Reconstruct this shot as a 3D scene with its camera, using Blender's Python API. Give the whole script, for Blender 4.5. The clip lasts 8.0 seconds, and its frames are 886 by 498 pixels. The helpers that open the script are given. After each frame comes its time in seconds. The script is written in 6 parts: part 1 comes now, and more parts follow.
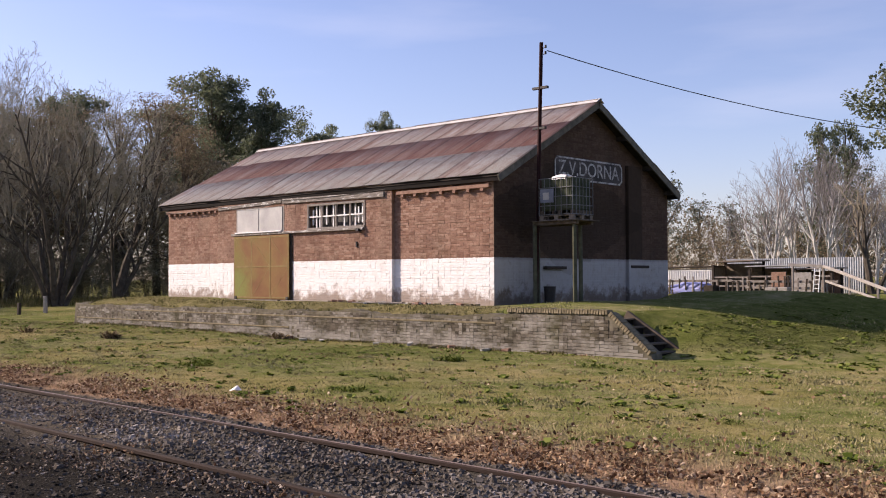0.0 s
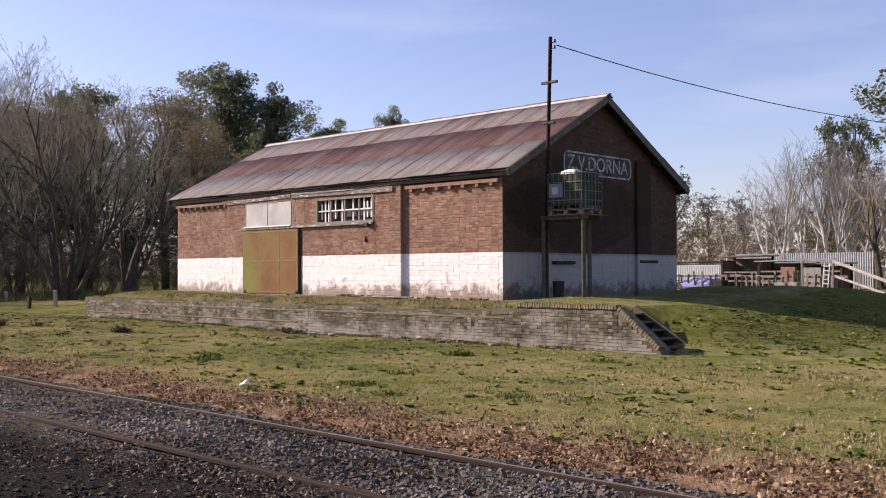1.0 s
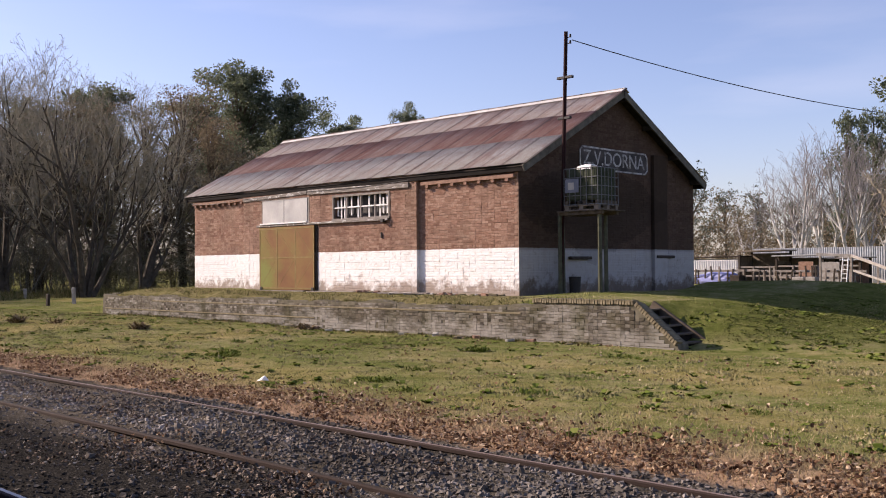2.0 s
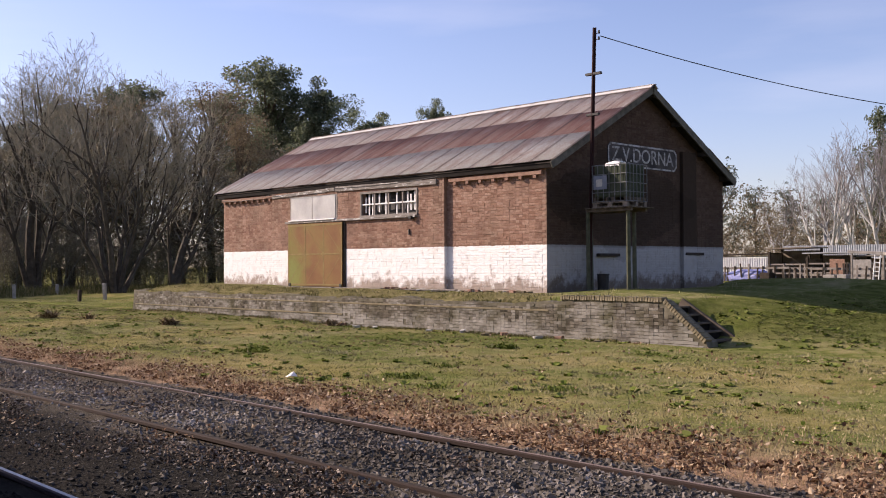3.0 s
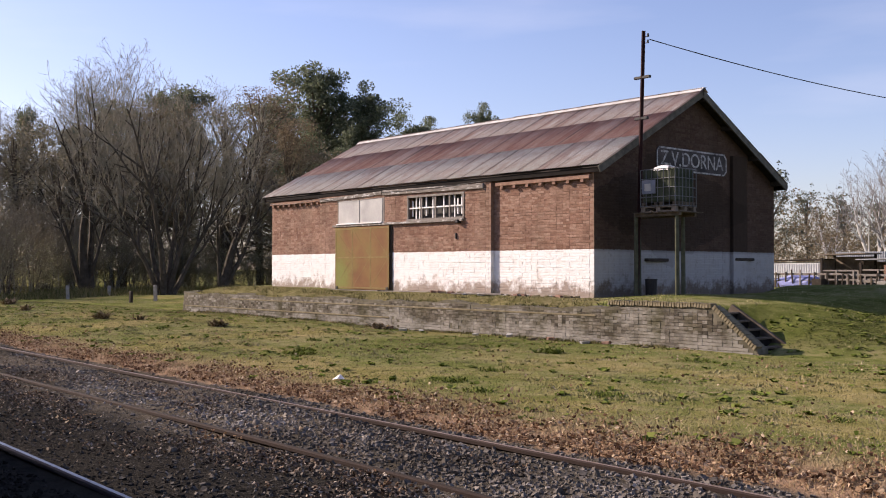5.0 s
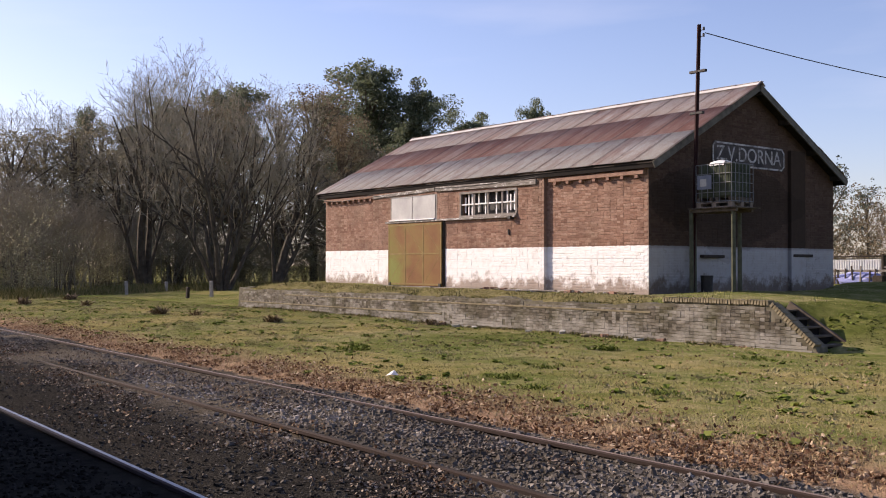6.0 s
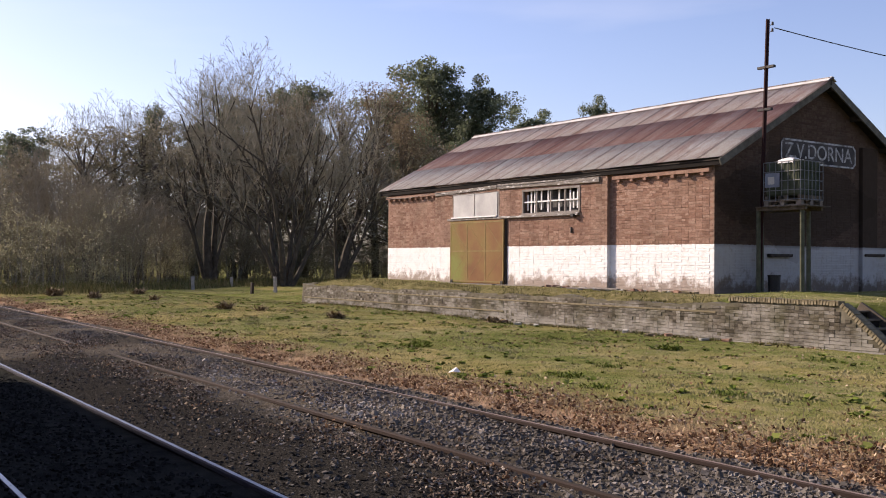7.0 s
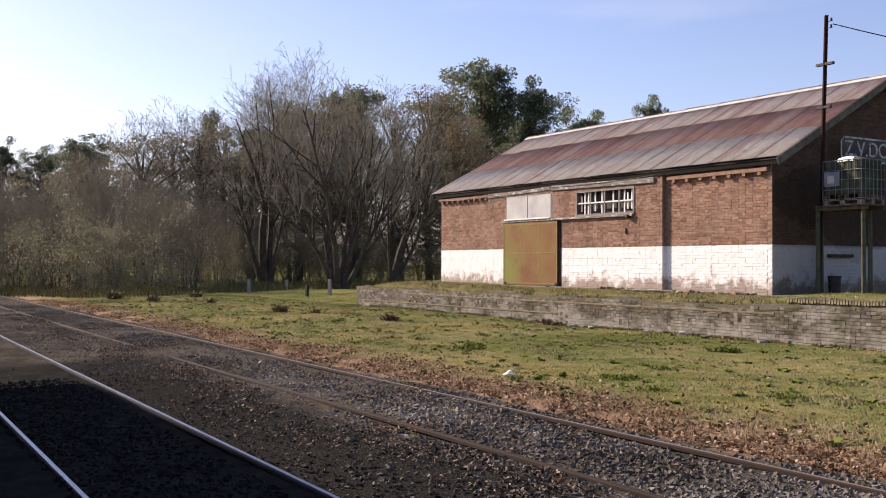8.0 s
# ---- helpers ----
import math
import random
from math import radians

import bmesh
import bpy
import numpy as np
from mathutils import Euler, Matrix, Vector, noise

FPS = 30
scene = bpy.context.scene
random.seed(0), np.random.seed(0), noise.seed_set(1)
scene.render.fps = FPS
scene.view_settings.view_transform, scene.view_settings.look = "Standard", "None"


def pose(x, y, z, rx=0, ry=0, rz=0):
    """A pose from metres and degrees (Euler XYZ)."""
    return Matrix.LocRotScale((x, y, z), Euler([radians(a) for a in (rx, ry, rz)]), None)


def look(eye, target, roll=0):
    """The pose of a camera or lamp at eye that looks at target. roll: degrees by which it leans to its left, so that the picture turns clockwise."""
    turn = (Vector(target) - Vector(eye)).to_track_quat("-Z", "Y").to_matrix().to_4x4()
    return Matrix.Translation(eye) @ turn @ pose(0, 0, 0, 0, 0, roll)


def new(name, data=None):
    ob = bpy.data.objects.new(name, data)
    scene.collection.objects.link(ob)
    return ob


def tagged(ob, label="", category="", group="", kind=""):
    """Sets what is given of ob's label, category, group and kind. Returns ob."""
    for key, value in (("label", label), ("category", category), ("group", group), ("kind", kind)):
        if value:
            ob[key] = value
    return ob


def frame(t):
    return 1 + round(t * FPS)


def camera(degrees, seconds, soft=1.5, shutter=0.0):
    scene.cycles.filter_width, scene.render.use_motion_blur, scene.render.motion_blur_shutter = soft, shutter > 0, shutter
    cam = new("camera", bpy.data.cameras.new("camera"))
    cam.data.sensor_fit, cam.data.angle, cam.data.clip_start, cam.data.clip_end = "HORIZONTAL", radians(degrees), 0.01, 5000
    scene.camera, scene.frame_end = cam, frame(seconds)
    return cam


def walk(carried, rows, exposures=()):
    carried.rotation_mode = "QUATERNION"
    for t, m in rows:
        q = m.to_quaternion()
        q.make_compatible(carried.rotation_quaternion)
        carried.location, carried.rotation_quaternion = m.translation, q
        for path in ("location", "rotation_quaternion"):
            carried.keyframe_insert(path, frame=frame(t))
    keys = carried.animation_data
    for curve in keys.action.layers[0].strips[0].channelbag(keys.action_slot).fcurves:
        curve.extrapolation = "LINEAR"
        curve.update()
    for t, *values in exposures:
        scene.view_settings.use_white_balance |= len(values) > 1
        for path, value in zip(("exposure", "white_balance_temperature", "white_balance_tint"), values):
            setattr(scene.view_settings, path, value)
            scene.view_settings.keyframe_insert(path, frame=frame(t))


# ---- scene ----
# ---------------------------------------------------------------- camera
cam = camera(47.86, 8.0, soft=1.0)
ROWS = [
    (0.0, 18.088, -21.456, 0.680, 43.06, 1.65, -0.27),
    (0.5, 18.090, -21.477, 0.681, 43.24, 1.47, -0.25),
    (1.0, 18.086, -21.476, 0.681, 43.53, 1.34, -0.19),
    (1.5, 18.080, -21.476, 0.683, 43.89, 1.26, -0.35),
    (3.0, 18.075, -21.503, 0.684, 45.99, 0.93, -0.29),
    (3.5, 18.069, -21.493, 0.689, 46.80, 1.05, -0.28),
    (4.0, 18.072, -21.496, 0.688, 47.32, 1.03, -0.16),
    (5.5, 18.064, -21.520, 0.688, 49.94, 1.11, 0.08),
    (6.0, 18.056, -21.530, 0.692, 51.62, 0.93, 0.10),
    (6.5, 18.052, -21.547, 0.694, 52.95, 0.87, 0.43),
    (7.0, 18.042, -21.557, 0.693, 55.12, 0.76, 0.47),
    (7.5, 18.046, -21.556, 0.693, 56.76, 0.95, 0.25),
    (8.0, 18.044, -21.558, 0.698, 58.18, 0.86, 0.20),
]
EXPOSURE = [(0.0, 0.91, 6900, 22), (6.0, 0.92, 6960, 20), (8.0, 0.98, 7000, 19)]
walk(cam, [(t, pose(x, y, z, 90 + pitch, -roll, yaw)) for t, x, y, z, yaw, pitch, roll in ROWS], EXPOSURE)

# ---------------------------------------------------------------- sky and sun
SUN_FROM = Vector((-1.60, -0.80, 1.0))
world = bpy.data.worlds.new("sky")
scene.world = world
world.use_nodes = True
wt = world.node_tree
sky = wt.nodes.new("ShaderNodeTexSky")
sky.sky_type, sky.sun_disc = "NISHITA", False
sky.sun_elevation = math.atan2(SUN_FROM.z, math.hypot(SUN_FROM.x, SUN_FROM.y))
sky.sun_rotation = math.atan2(SUN_FROM.x, SUN_FROM.y) % (2 * math.pi)
sky.air_density, sky.dust_density, sky.ozone_density = 1.0, 0.8, 2.2
wt.nodes["Background"].inputs["Strength"].default_value = 0.089
tint = wt.nodes.new("ShaderNodeMix")
tint.data_type, tint.blend_type = "RGBA", "MULTIPLY"
tint.inputs[0].default_value = 1.0
tint.inputs[7].default_value = (1.0, 0.96, 1.10, 1.0)
wt.links.new(sky.outputs["Color"], tint.inputs[6])
# thin streaks of high cloud
at = wt.nodes.new("ShaderNodeTexCoord")
flat = wt.nodes.new("ShaderNodeMapping")
flat.inputs["Scale"].default_value = (1.2, 1.2, 7.0)
flat.inputs["Rotation"].default_value = (0.12, -0.1, 0.4)
wisp = wt.nodes.new("ShaderNodeTexNoise")
wisp.inputs["Scale"].default_value, wisp.inputs["Detail"].default_value = 2.2, 6.0
fade = wt.nodes.new("ShaderNodeMapRange")
for name, v in (("From Min", 0.50), ("From Max", 0.80), ("To Min", 0.0), ("To Max", 0.14)):
    fade.inputs[name].default_value = v
cloud = wt.nodes.new("ShaderNodeMix")
cloud.data_type = "RGBA"
cloud.inputs[7].default_value = (8.0, 7.9, 8.2, 1.0)
wt.links.new(at.outputs["Generated"], flat.inputs["Vector"])
wt.links.new(flat.outputs["Vector"], wisp.inputs["Vector"])
wt.links.new(wisp.outputs["Fac"], fade.inputs["Value"])
wt.links.new(fade.outputs["Result"], cloud.inputs[0])
wt.links.new(tint.outputs[2], cloud.inputs[6])
wt.links.new(cloud.outputs[2], wt.nodes["Background"].inputs["Color"])
sun_data = bpy.data.lights.new("sun", "SUN")
sun_data.energy, sun_data.angle, sun_data.color = 4.1, radians(0.6), (1.0, 0.91, 0.78)
sun = new("sun", sun_data)
sun.matrix_world = look(SUN_FROM * 40, (0, 0, 0))


# ---------------------------------------------------------------- material kit
class Kit:
    """A node material with short calls for its pieces."""

    def __init__(self, name, rough=0.8, metal=0.0):
        self.m = bpy.data.materials.new(name)
        self.m.use_nodes = True
        self.nt = self.m.node_tree
        self.b = self.nt.nodes["Principled BSDF"]
        self.b.inputs["Roughness"].default_value = rough
        self.b.inputs["Metallic"].default_value = metal
        if rough >= 0.7:
            self.b.inputs["Specular IOR Level"].default_value = 0.12
        self.co = self.nt.nodes.new("ShaderNodeTexCoord").outputs["Object"]

    def n(self, kind, **inputs):
        node = self.nt.nodes.new(kind)
        for k, v in inputs.items():
            self.put(node.inputs[k.replace("_", " ")], v)
        return node

    def put(self, socket, v):
        if isinstance(v, bpy.types.NodeSocket):
            self.nt.links.new(v, socket)
        else:
            socket.default_value = v

    def noise(self, scale, detail=4.0, vec=None, rough=0.55):
        return self.n("ShaderNodeTexNoise", Vector=vec or self.co, Scale=scale, Detail=detail, Roughness=rough).outputs["Fac"]

    def stretch(self, sx, sy, sz, vec=None):
        return self.n("ShaderNodeMapping", Vector=vec or self.co, Scale=(sx, sy, sz)).outputs["Vector"]

    def math(self, op, a, b=0.0, c=0.0):
        node = self.nt.nodes.new("ShaderNodeMath")
        node.operation = op
        for s, v in zip(node.inputs, (a, b, c)):
            self.put(s, v)
        return node.outputs[0]

    def ramp(self, fac, *stops):
        node = self.nt.nodes.new("ShaderNodeValToRGB")
        el = node.color_ramp.elements
        while len(el) < len(stops):
            el.new(0.5)
        for e, (p, c) in zip(el, stops):
            e.position = p
            e.color = (*c, 1) if isinstance(c, tuple) else (c, c, c, 1)
        self.put(node.inputs["Fac"], fac)
        return node.outputs["Color"]

    def mix(self, fac, a, b, blend="MIX"):
        node = self.nt.nodes.new("ShaderNodeMix")
        node.data_type, node.blend_type = "RGBA", blend
        self.put(node.inputs[0], fac)
        for s, v in ((node.inputs[6], a), (node.inputs[7], b)):
            self.put(s, (*v, 1) if isinstance(v, tuple) and len(v) == 3 else v)
        return node.outputs[2]

    def xyz(self, vec=None):
        node = self.n("ShaderNodeSeparateXYZ", Vector=vec or self.co)
        return node.outputs

    def vec(self, x, y, z):
        return self.n("ShaderNodeCombineXYZ", X=x, Y=y, Z=z).outputs["Vector"]

    def color(self, c):
        self.put(self.b.inputs["Base Color"], (*c, 1) if isinstance(c, tuple) else c)
        return self

    def rough(self, v):
        self.put(self.b.inputs["Roughness"], v)
        return self

    def bump(self, height, dist=0.01, strength=0.6):
        node = self.n("ShaderNodeBump", Height=height, Distance=dist, Strength=strength)
        self.put(self.b.inputs["Normal"], node.outputs["Normal"])
        return self

    def random(self):
        return self.nt.nodes.new("ShaderNodeObjectInfo").outputs["Random"]

    def island(self):
        return self.nt.nodes.new("ShaderNodeNewGeometry").outputs["Random Per Island"]

    def world_co(self):
        return self.nt.nodes.new("ShaderNodeNewGeometry").outputs["Position"]


def plain(name, c1, c2, scale=6.0, rough=0.8, metal=0.0, bump=0.004):
    k = Kit(name, rough, metal)
    f = k.noise(scale)
    f2 = k.noise(scale * 9, 3)
    k.color(k.mix(k.math("MULTIPLY", f2, 0.35), k.ramp(f, (0.3, c1), (0.7, c2)), tuple(v * 0.6 for v in c1)))
    k.bump(f2, bump)
    return k.m


MAT = {}


def brick_piece(name, tones, source, white=None, lime_patch=0.0, grime=(0.09, 0.075, 0.05), grime_amount=0.3):
    """Single bricks: tone by piece, stains and limewash by place."""
    k = Kit(name, 0.9)
    p = k.world_co()
    x, y, z = k.xyz(p)
    r = k.random() if source == "object" else k.island()
    col = k.ramp(r, *[(i / (len(tones) - 1), c) for i, c in enumerate(tones)])
    patch = k.noise(0.6, 5, p)
    col = k.mix(k.ramp(patch, (0.46, 0.0), (0.66, 0.55)), col, tones[3])
    col = k.mix(k.ramp(k.noise(0.9, 5, p), (0.34, 0.5), (0.5, 0.0)), col, tuple(t * 0.62 for t in tones[0]))
    fine = k.noise(34.0, 4, p)
    col = k.mix(k.math("MULTIPLY", fine, 0.4), col, tuple(t * 0.4 for t in tones[0]))
    pits = k.noise(11.0, 6, k.stretch(1.0, 1.0, 2.2, p), 0.72)
    col = k.mix(k.ramp(pits, (0.50, 0.0), (0.64, 0.65)), col, tuple(t * 0.45 for t in tones[0]))
    stain = k.noise(1.3, 6, k.stretch(1.0, 1.0, 0.35, p))
    col = k.mix(k.math("MULTIPLY", k.ramp(stain, (0.5, 0.0), (0.72, 1.0)), grime_amount), col, grime)
    if lime_patch:
        f = k.math("ADD", k.noise(0.9, 7, k.stretch(1.0, 1.0, 2.4, p), 0.7), k.ramp(k.math("ADD", z, 1.15), (0.05, 0.16), (0.55, 0.0)))
        col = k.mix(k.math("MULTIPLY", k.ramp(f, (0.48, 0.0), (0.66, 1.0)), lime_patch), col, (0.50, 0.47, 0.42))
    if white is not None:
        col = limewash(k, p, z, col, white)
        col = stain_and_shade(k, p, x, y, z, col)
    k.color(col).bump(fine, 0.008, 0.7)
    return k.m


def limewash(k, p, z, brick_col, white):
    under_col = brick_col
    edge = k.math("ADD", z, k.math("MULTIPLY", k.math("SUBTRACT", k.noise(9.0, 3, p), 0.5), 0.05))
    under = k.math("LESS_THAN", edge, white)
    wear = k.noise(2.6, 9, p, 0.75)
    low = k.math("MULTIPLY", k.math("MAXIMUM", k.math("SUBTRACT", 0.55, z), 0.0), 0.50)
    hole = k.ramp(k.math("ADD", wear, low), (0.58, 0.0), (0.74, 1.0))
    under_col = k.mix(0.55, under_col, (0.27, 0.22, 0.17))
    lime = k.mix(k.math("MULTIPLY", k.ramp(k.noise(4.0, 7, p), (0.48, 0.0), (0.75, 1.0)), 0.35), (0.82, 0.80, 0.78), (0.52, 0.47, 0.41))
    return k.mix(under, brick_col, k.mix(k.math("MULTIPLY", hole, 0.85), lime, under_col))


def stain_and_shade(k, p, x, y, z, col):
    """Stain round the leaking tank, spread over the gable and pier as painted shade."""
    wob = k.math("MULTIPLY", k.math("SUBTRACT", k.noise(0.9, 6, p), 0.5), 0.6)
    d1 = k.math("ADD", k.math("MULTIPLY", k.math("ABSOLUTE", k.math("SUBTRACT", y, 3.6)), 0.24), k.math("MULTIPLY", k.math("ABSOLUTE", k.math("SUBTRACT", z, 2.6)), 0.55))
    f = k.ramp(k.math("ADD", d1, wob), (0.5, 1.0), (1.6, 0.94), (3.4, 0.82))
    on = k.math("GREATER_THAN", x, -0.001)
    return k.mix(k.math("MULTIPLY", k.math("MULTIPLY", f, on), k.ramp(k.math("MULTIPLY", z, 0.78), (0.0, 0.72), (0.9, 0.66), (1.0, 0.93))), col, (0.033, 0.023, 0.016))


def core_mat(name, c1, c2, white=None):
    k = Kit(name, 0.95)
    p = k.world_co()
    col = k.ramp(k.noise(6.0, 6, p), (0.3, c1), (0.7, c2))
    if white is not None:
        x, y, z = k.xyz(p)
        col = stain_and_shade(k, p, x, y, z, limewash(k, p, z, col, white))
    k.color(col).bump(k.noise(60, 3, p), 0.006)
    return k.m


RED = ((0.215, 0.116, 0.082), (0.30, 0.168, 0.118), (0.345, 0.205, 0.148), (0.42, 0.275, 0.205), (0.255, 0.14, 0.098))
DUN = ((0.05, 0.041, 0.03), (0.20, 0.17, 0.128), (0.095, 0.08, 0.058), (0.165, 0.14, 0.106), (0.27, 0.24, 0.195), (0.065, 0.054, 0.04), (0.145, 0.122, 0.092), (0.36, 0.328, 0.28))
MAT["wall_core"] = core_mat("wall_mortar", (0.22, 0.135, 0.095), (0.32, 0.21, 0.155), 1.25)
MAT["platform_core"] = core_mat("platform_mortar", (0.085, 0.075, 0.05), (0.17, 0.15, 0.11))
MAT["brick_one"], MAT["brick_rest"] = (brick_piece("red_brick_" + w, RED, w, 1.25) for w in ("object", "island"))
MAT["dun_one"], MAT["dun_rest"] = (brick_piece("dun_brick_" + w, DUN, w, None, 0.42, (0.065, 0.06, 0.026), 0.75) for w in ("object", "island"))
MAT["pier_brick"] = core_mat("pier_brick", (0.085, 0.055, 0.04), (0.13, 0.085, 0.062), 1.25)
MAT["loose_brick"] = plain("loose_brick", (0.22, 0.125, 0.09), (0.35, 0.22, 0.16), 9)
MAT["mossy_brick"] = plain("mossy_brick", (0.13, 0.105, 0.058), (0.27, 0.225, 0.15), 5)
MAT["timber_grey"] = plain("timber_grey", (0.18, 0.155, 0.135), (0.32, 0.285, 0.255), 5, 0.85)
MAT["timber_dark"] = plain("timber_dark", (0.035, 0.028, 0.022), (0.07, 0.055, 0.045), 6, 0.8)
MAT["near_black"] = plain("near_black_board", (0.012, 0.010, 0.009), (0.022, 0.018, 0.016), 8, 0.95)
MAT["timber_red"] = plain("iron_red_black", (0.03, 0.014, 0.014), (0.06, 0.025, 0.022), 6, 0.8)
MAT["pale_timber"] = plain("pale_timber", (0.24, 0.22, 0.20), (0.40, 0.37, 0.34), 6, 0.85)
MAT["white_paint"] = plain("white_paint", (0.70, 0.68, 0.66), (0.82, 0.80, 0.78), 8, 0.6)
MAT["white_sheet"] = plain("white_sheet", (0.55, 0.55, 0.55), (0.75, 0.74, 0.73), 5, 0.5)
MAT["concrete"] = plain("concrete", (0.34, 0.32, 0.29), (0.50, 0.48, 0.44), 4, 0.9)
MAT["black_iron"] = plain("black_iron", (0.015, 0.014, 0.014), (0.035, 0.03, 0.028), 12, 0.6, 0.3)
MAT["galvanised"] = plain("galvanised", (0.30, 0.31, 0.32), (0.48, 0.49, 0.50), 5, 0.5, 0.5)
MAT["panel_sheet"] = plain("panel_sheet", (0.30, 0.30, 0.29), (0.46, 0.45, 0.43), 1.5, 0.4, 0.5)
MAT["tank_plastic"] = plain("tank_plastic", (0.028, 0.036, 0.018), (0.095, 0.104, 0.074), 1.6, 0.75)
MAT["cage_steel"] = plain("cage_steel", (0.11, 0.115, 0.12), (0.19, 0.195, 0.20), 5, 0.55, 0.4)
MAT["tank_green"] = plain("tank_label", (0.10, 0.12, 0.16), (0.17, 0.19, 0.24), 4, 0.5)
MAT["old_timber"] = plain("old_timber", (0.075, 0.058, 0.043), (0.15, 0.12, 0.09), 6, 0.9)
MAT["pallet"] = plain("pallet", (0.16, 0.13, 0.10), (0.27, 0.22, 0.17), 6, 0.85)
MAT["barge"] = plain("barge_board", (0.10, 0.092, 0.075), (0.19, 0.175, 0.145), 6, 0.85)
MAT["post_wood"] = plain("post_wood", (0.06, 0.063, 0.04), (0.12, 0.12, 0.08), 6, 0.85)
MAT["bark"] = plain("bark", (0.085, 0.068, 0.052), (0.19, 0.155, 0.12), 3, 0.9)
MAT["bark_pale"] = plain("bark_pale", (0.40, 0.38, 0.36), (0.62, 0.60, 0.58), 3, 0.8)
MAT["twigs_pale"] = plain("twigs_pale", (0.20, 0.18, 0.172), (0.31, 0.282, 0.272), 0.6, 0.9)
MAT["bark_dark"] = plain("bark_dark", (0.05, 0.042, 0.032), (0.12, 0.10, 0.078), 3, 0.9)
MAT["twigs_dark"] = plain("twigs_dark", (0.20, 0.178, 0.13), (0.34, 0.305, 0.23), 0.6, 0.9)
MAT["sapling"] = plain("sapling_bark", (0.15, 0.14, 0.11), (0.32, 0.30, 0.255), 0.8, 0.9)
MAT["twigs_brown"] = plain("twigs_brown", (0.21, 0.175, 0.122), (0.34, 0.29, 0.21), 0.6, 0.9)


def peeling():
    """Grey timber with flakes of old white paint."""
    k = Kit("peeling_timber", 0.85)
    grain = k.noise(9.0, 6, k.stretch(0.25, 1.0, 4.0), 0.7)
    col = k.ramp(grain, (0.35, (0.10, 0.085, 0.07)), (0.65, (0.30, 0.265, 0.235)))
    flake = k.ramp(k.noise(4.5, 8, k.stretch(0.7, 1.0, 2.0), 0.78), (0.54, 0.0), (0.60, 0.85))
    k.color(k.mix(flake, col, (0.62, 0.60, 0.57))).bump(grain, 0.006)
    return k.m


MAT["peeling"] = peeling()


def rust_door():
    k = Kit("rusty_painted_sheet", 0.7)
    p = k.co
    f = k.noise(1.1, 5)
    col = k.ramp(f, (0.30, (0.21, 0.16, 0.05)), (0.44, (0.23, 0.135, 0.05)), (0.58, (0.205, 0.10, 0.043)), (0.75, (0.14, 0.06, 0.03)))
    x, y, z = k.xyz()
    g = k.ramp(k.math("ADD", k.math("MULTIPLY", k.noise(0.8, 3), 1.2), k.math("MULTIPLY", k.math("ADD", x, 10.9), -0.30)), (0.62, 0.0), (0.95, 0.8))
    col = k.mix(g, col, (0.185, 0.185, 0.045))
    low = k.math("MULTIPLY", k.ramp(k.math("ADD", k.math("MULTIPLY", x, -1.0), k.math("SUBTRACT", k.math("MULTIPLY", k.noise(2.4, 6, None, 0.7), 2.0), 12.15)), (0.0, 0.0), (0.5, 0.9)), k.ramp(k.math("MULTIPLY", k.math("ADD", z, k.noise(3.0, 5)), 0.5), (0.62, 0.85), (0.85, 0.0)))
    col = k.mix(low, col, (0.20, 0.235, 0.06))
    col = k.mix(k.math("MULTIPLY", k.noise(14, 6), 0.4), col, (0.12, 0.055, 0.025))
    k.color(col).bump(k.noise(6, 5), 0.006)
    return k.m


def roof_mat(name, c1, c2, rust, amount):
    k = Kit(name, 0.8, 0.0)
    p = k.world_co()
    r = k.random()
    tone = k.mix(r, c1, c2)
    # rust streaks run down the slope
    st = k.noise(1.0, 6, k.stretch(3.2, 0.5, 0.5, p), 0.62)
    f = k.math("ADD", k.math("MULTIPLY", k.math("SUBTRACT", st, 0.5), 1.8), k.math("ADD", k.math("MULTIPLY", k.math("SUBTRACT", r, 0.5), 0.5), amount))
    col = k.mix(k.ramp(f, (0.2, 0.0), (0.8, 1.0)), tone, rust)
    blot = k.noise(2.2, 8, k.stretch(1.6, 0.8, 0.8, p), 0.72)
    col = k.mix(k.ramp(blot, (0.46, 0.0), (0.68, 0.65)), col, rust)
    col = k.mix(k.ramp(k.noise(5.0, 7, k.stretch(2.5, 0.6, 0.6, p), 0.75), (0.55, 0.0), (0.75, 0.5)), col, tuple(min(0.6, 1.25 * v) for v in c2))
    # sheets turn darker along their laps, with a ragged edge
    lx, ly, lz = k.xyz()
    lap = k.math("ADD", k.math("ABSOLUTE", lx), k.math("MULTIPLY", k.math("SUBTRACT", k.noise(6, 5, p, 0.7), 0.5), 0.10))
    col = k.mix(k.ramp(lap, (0.335, 0.0), (0.39, 0.62)), col, (0.07, 0.045, 0.04))
    col = k.mix(k.math("MULTIPLY", k.noise(22, 6, p, 0.75), 0.7), col, (0.10, 0.07, 0.065))
    k.color(col).bump(k.noise(60, 3, p), 0.002)
    return k.m


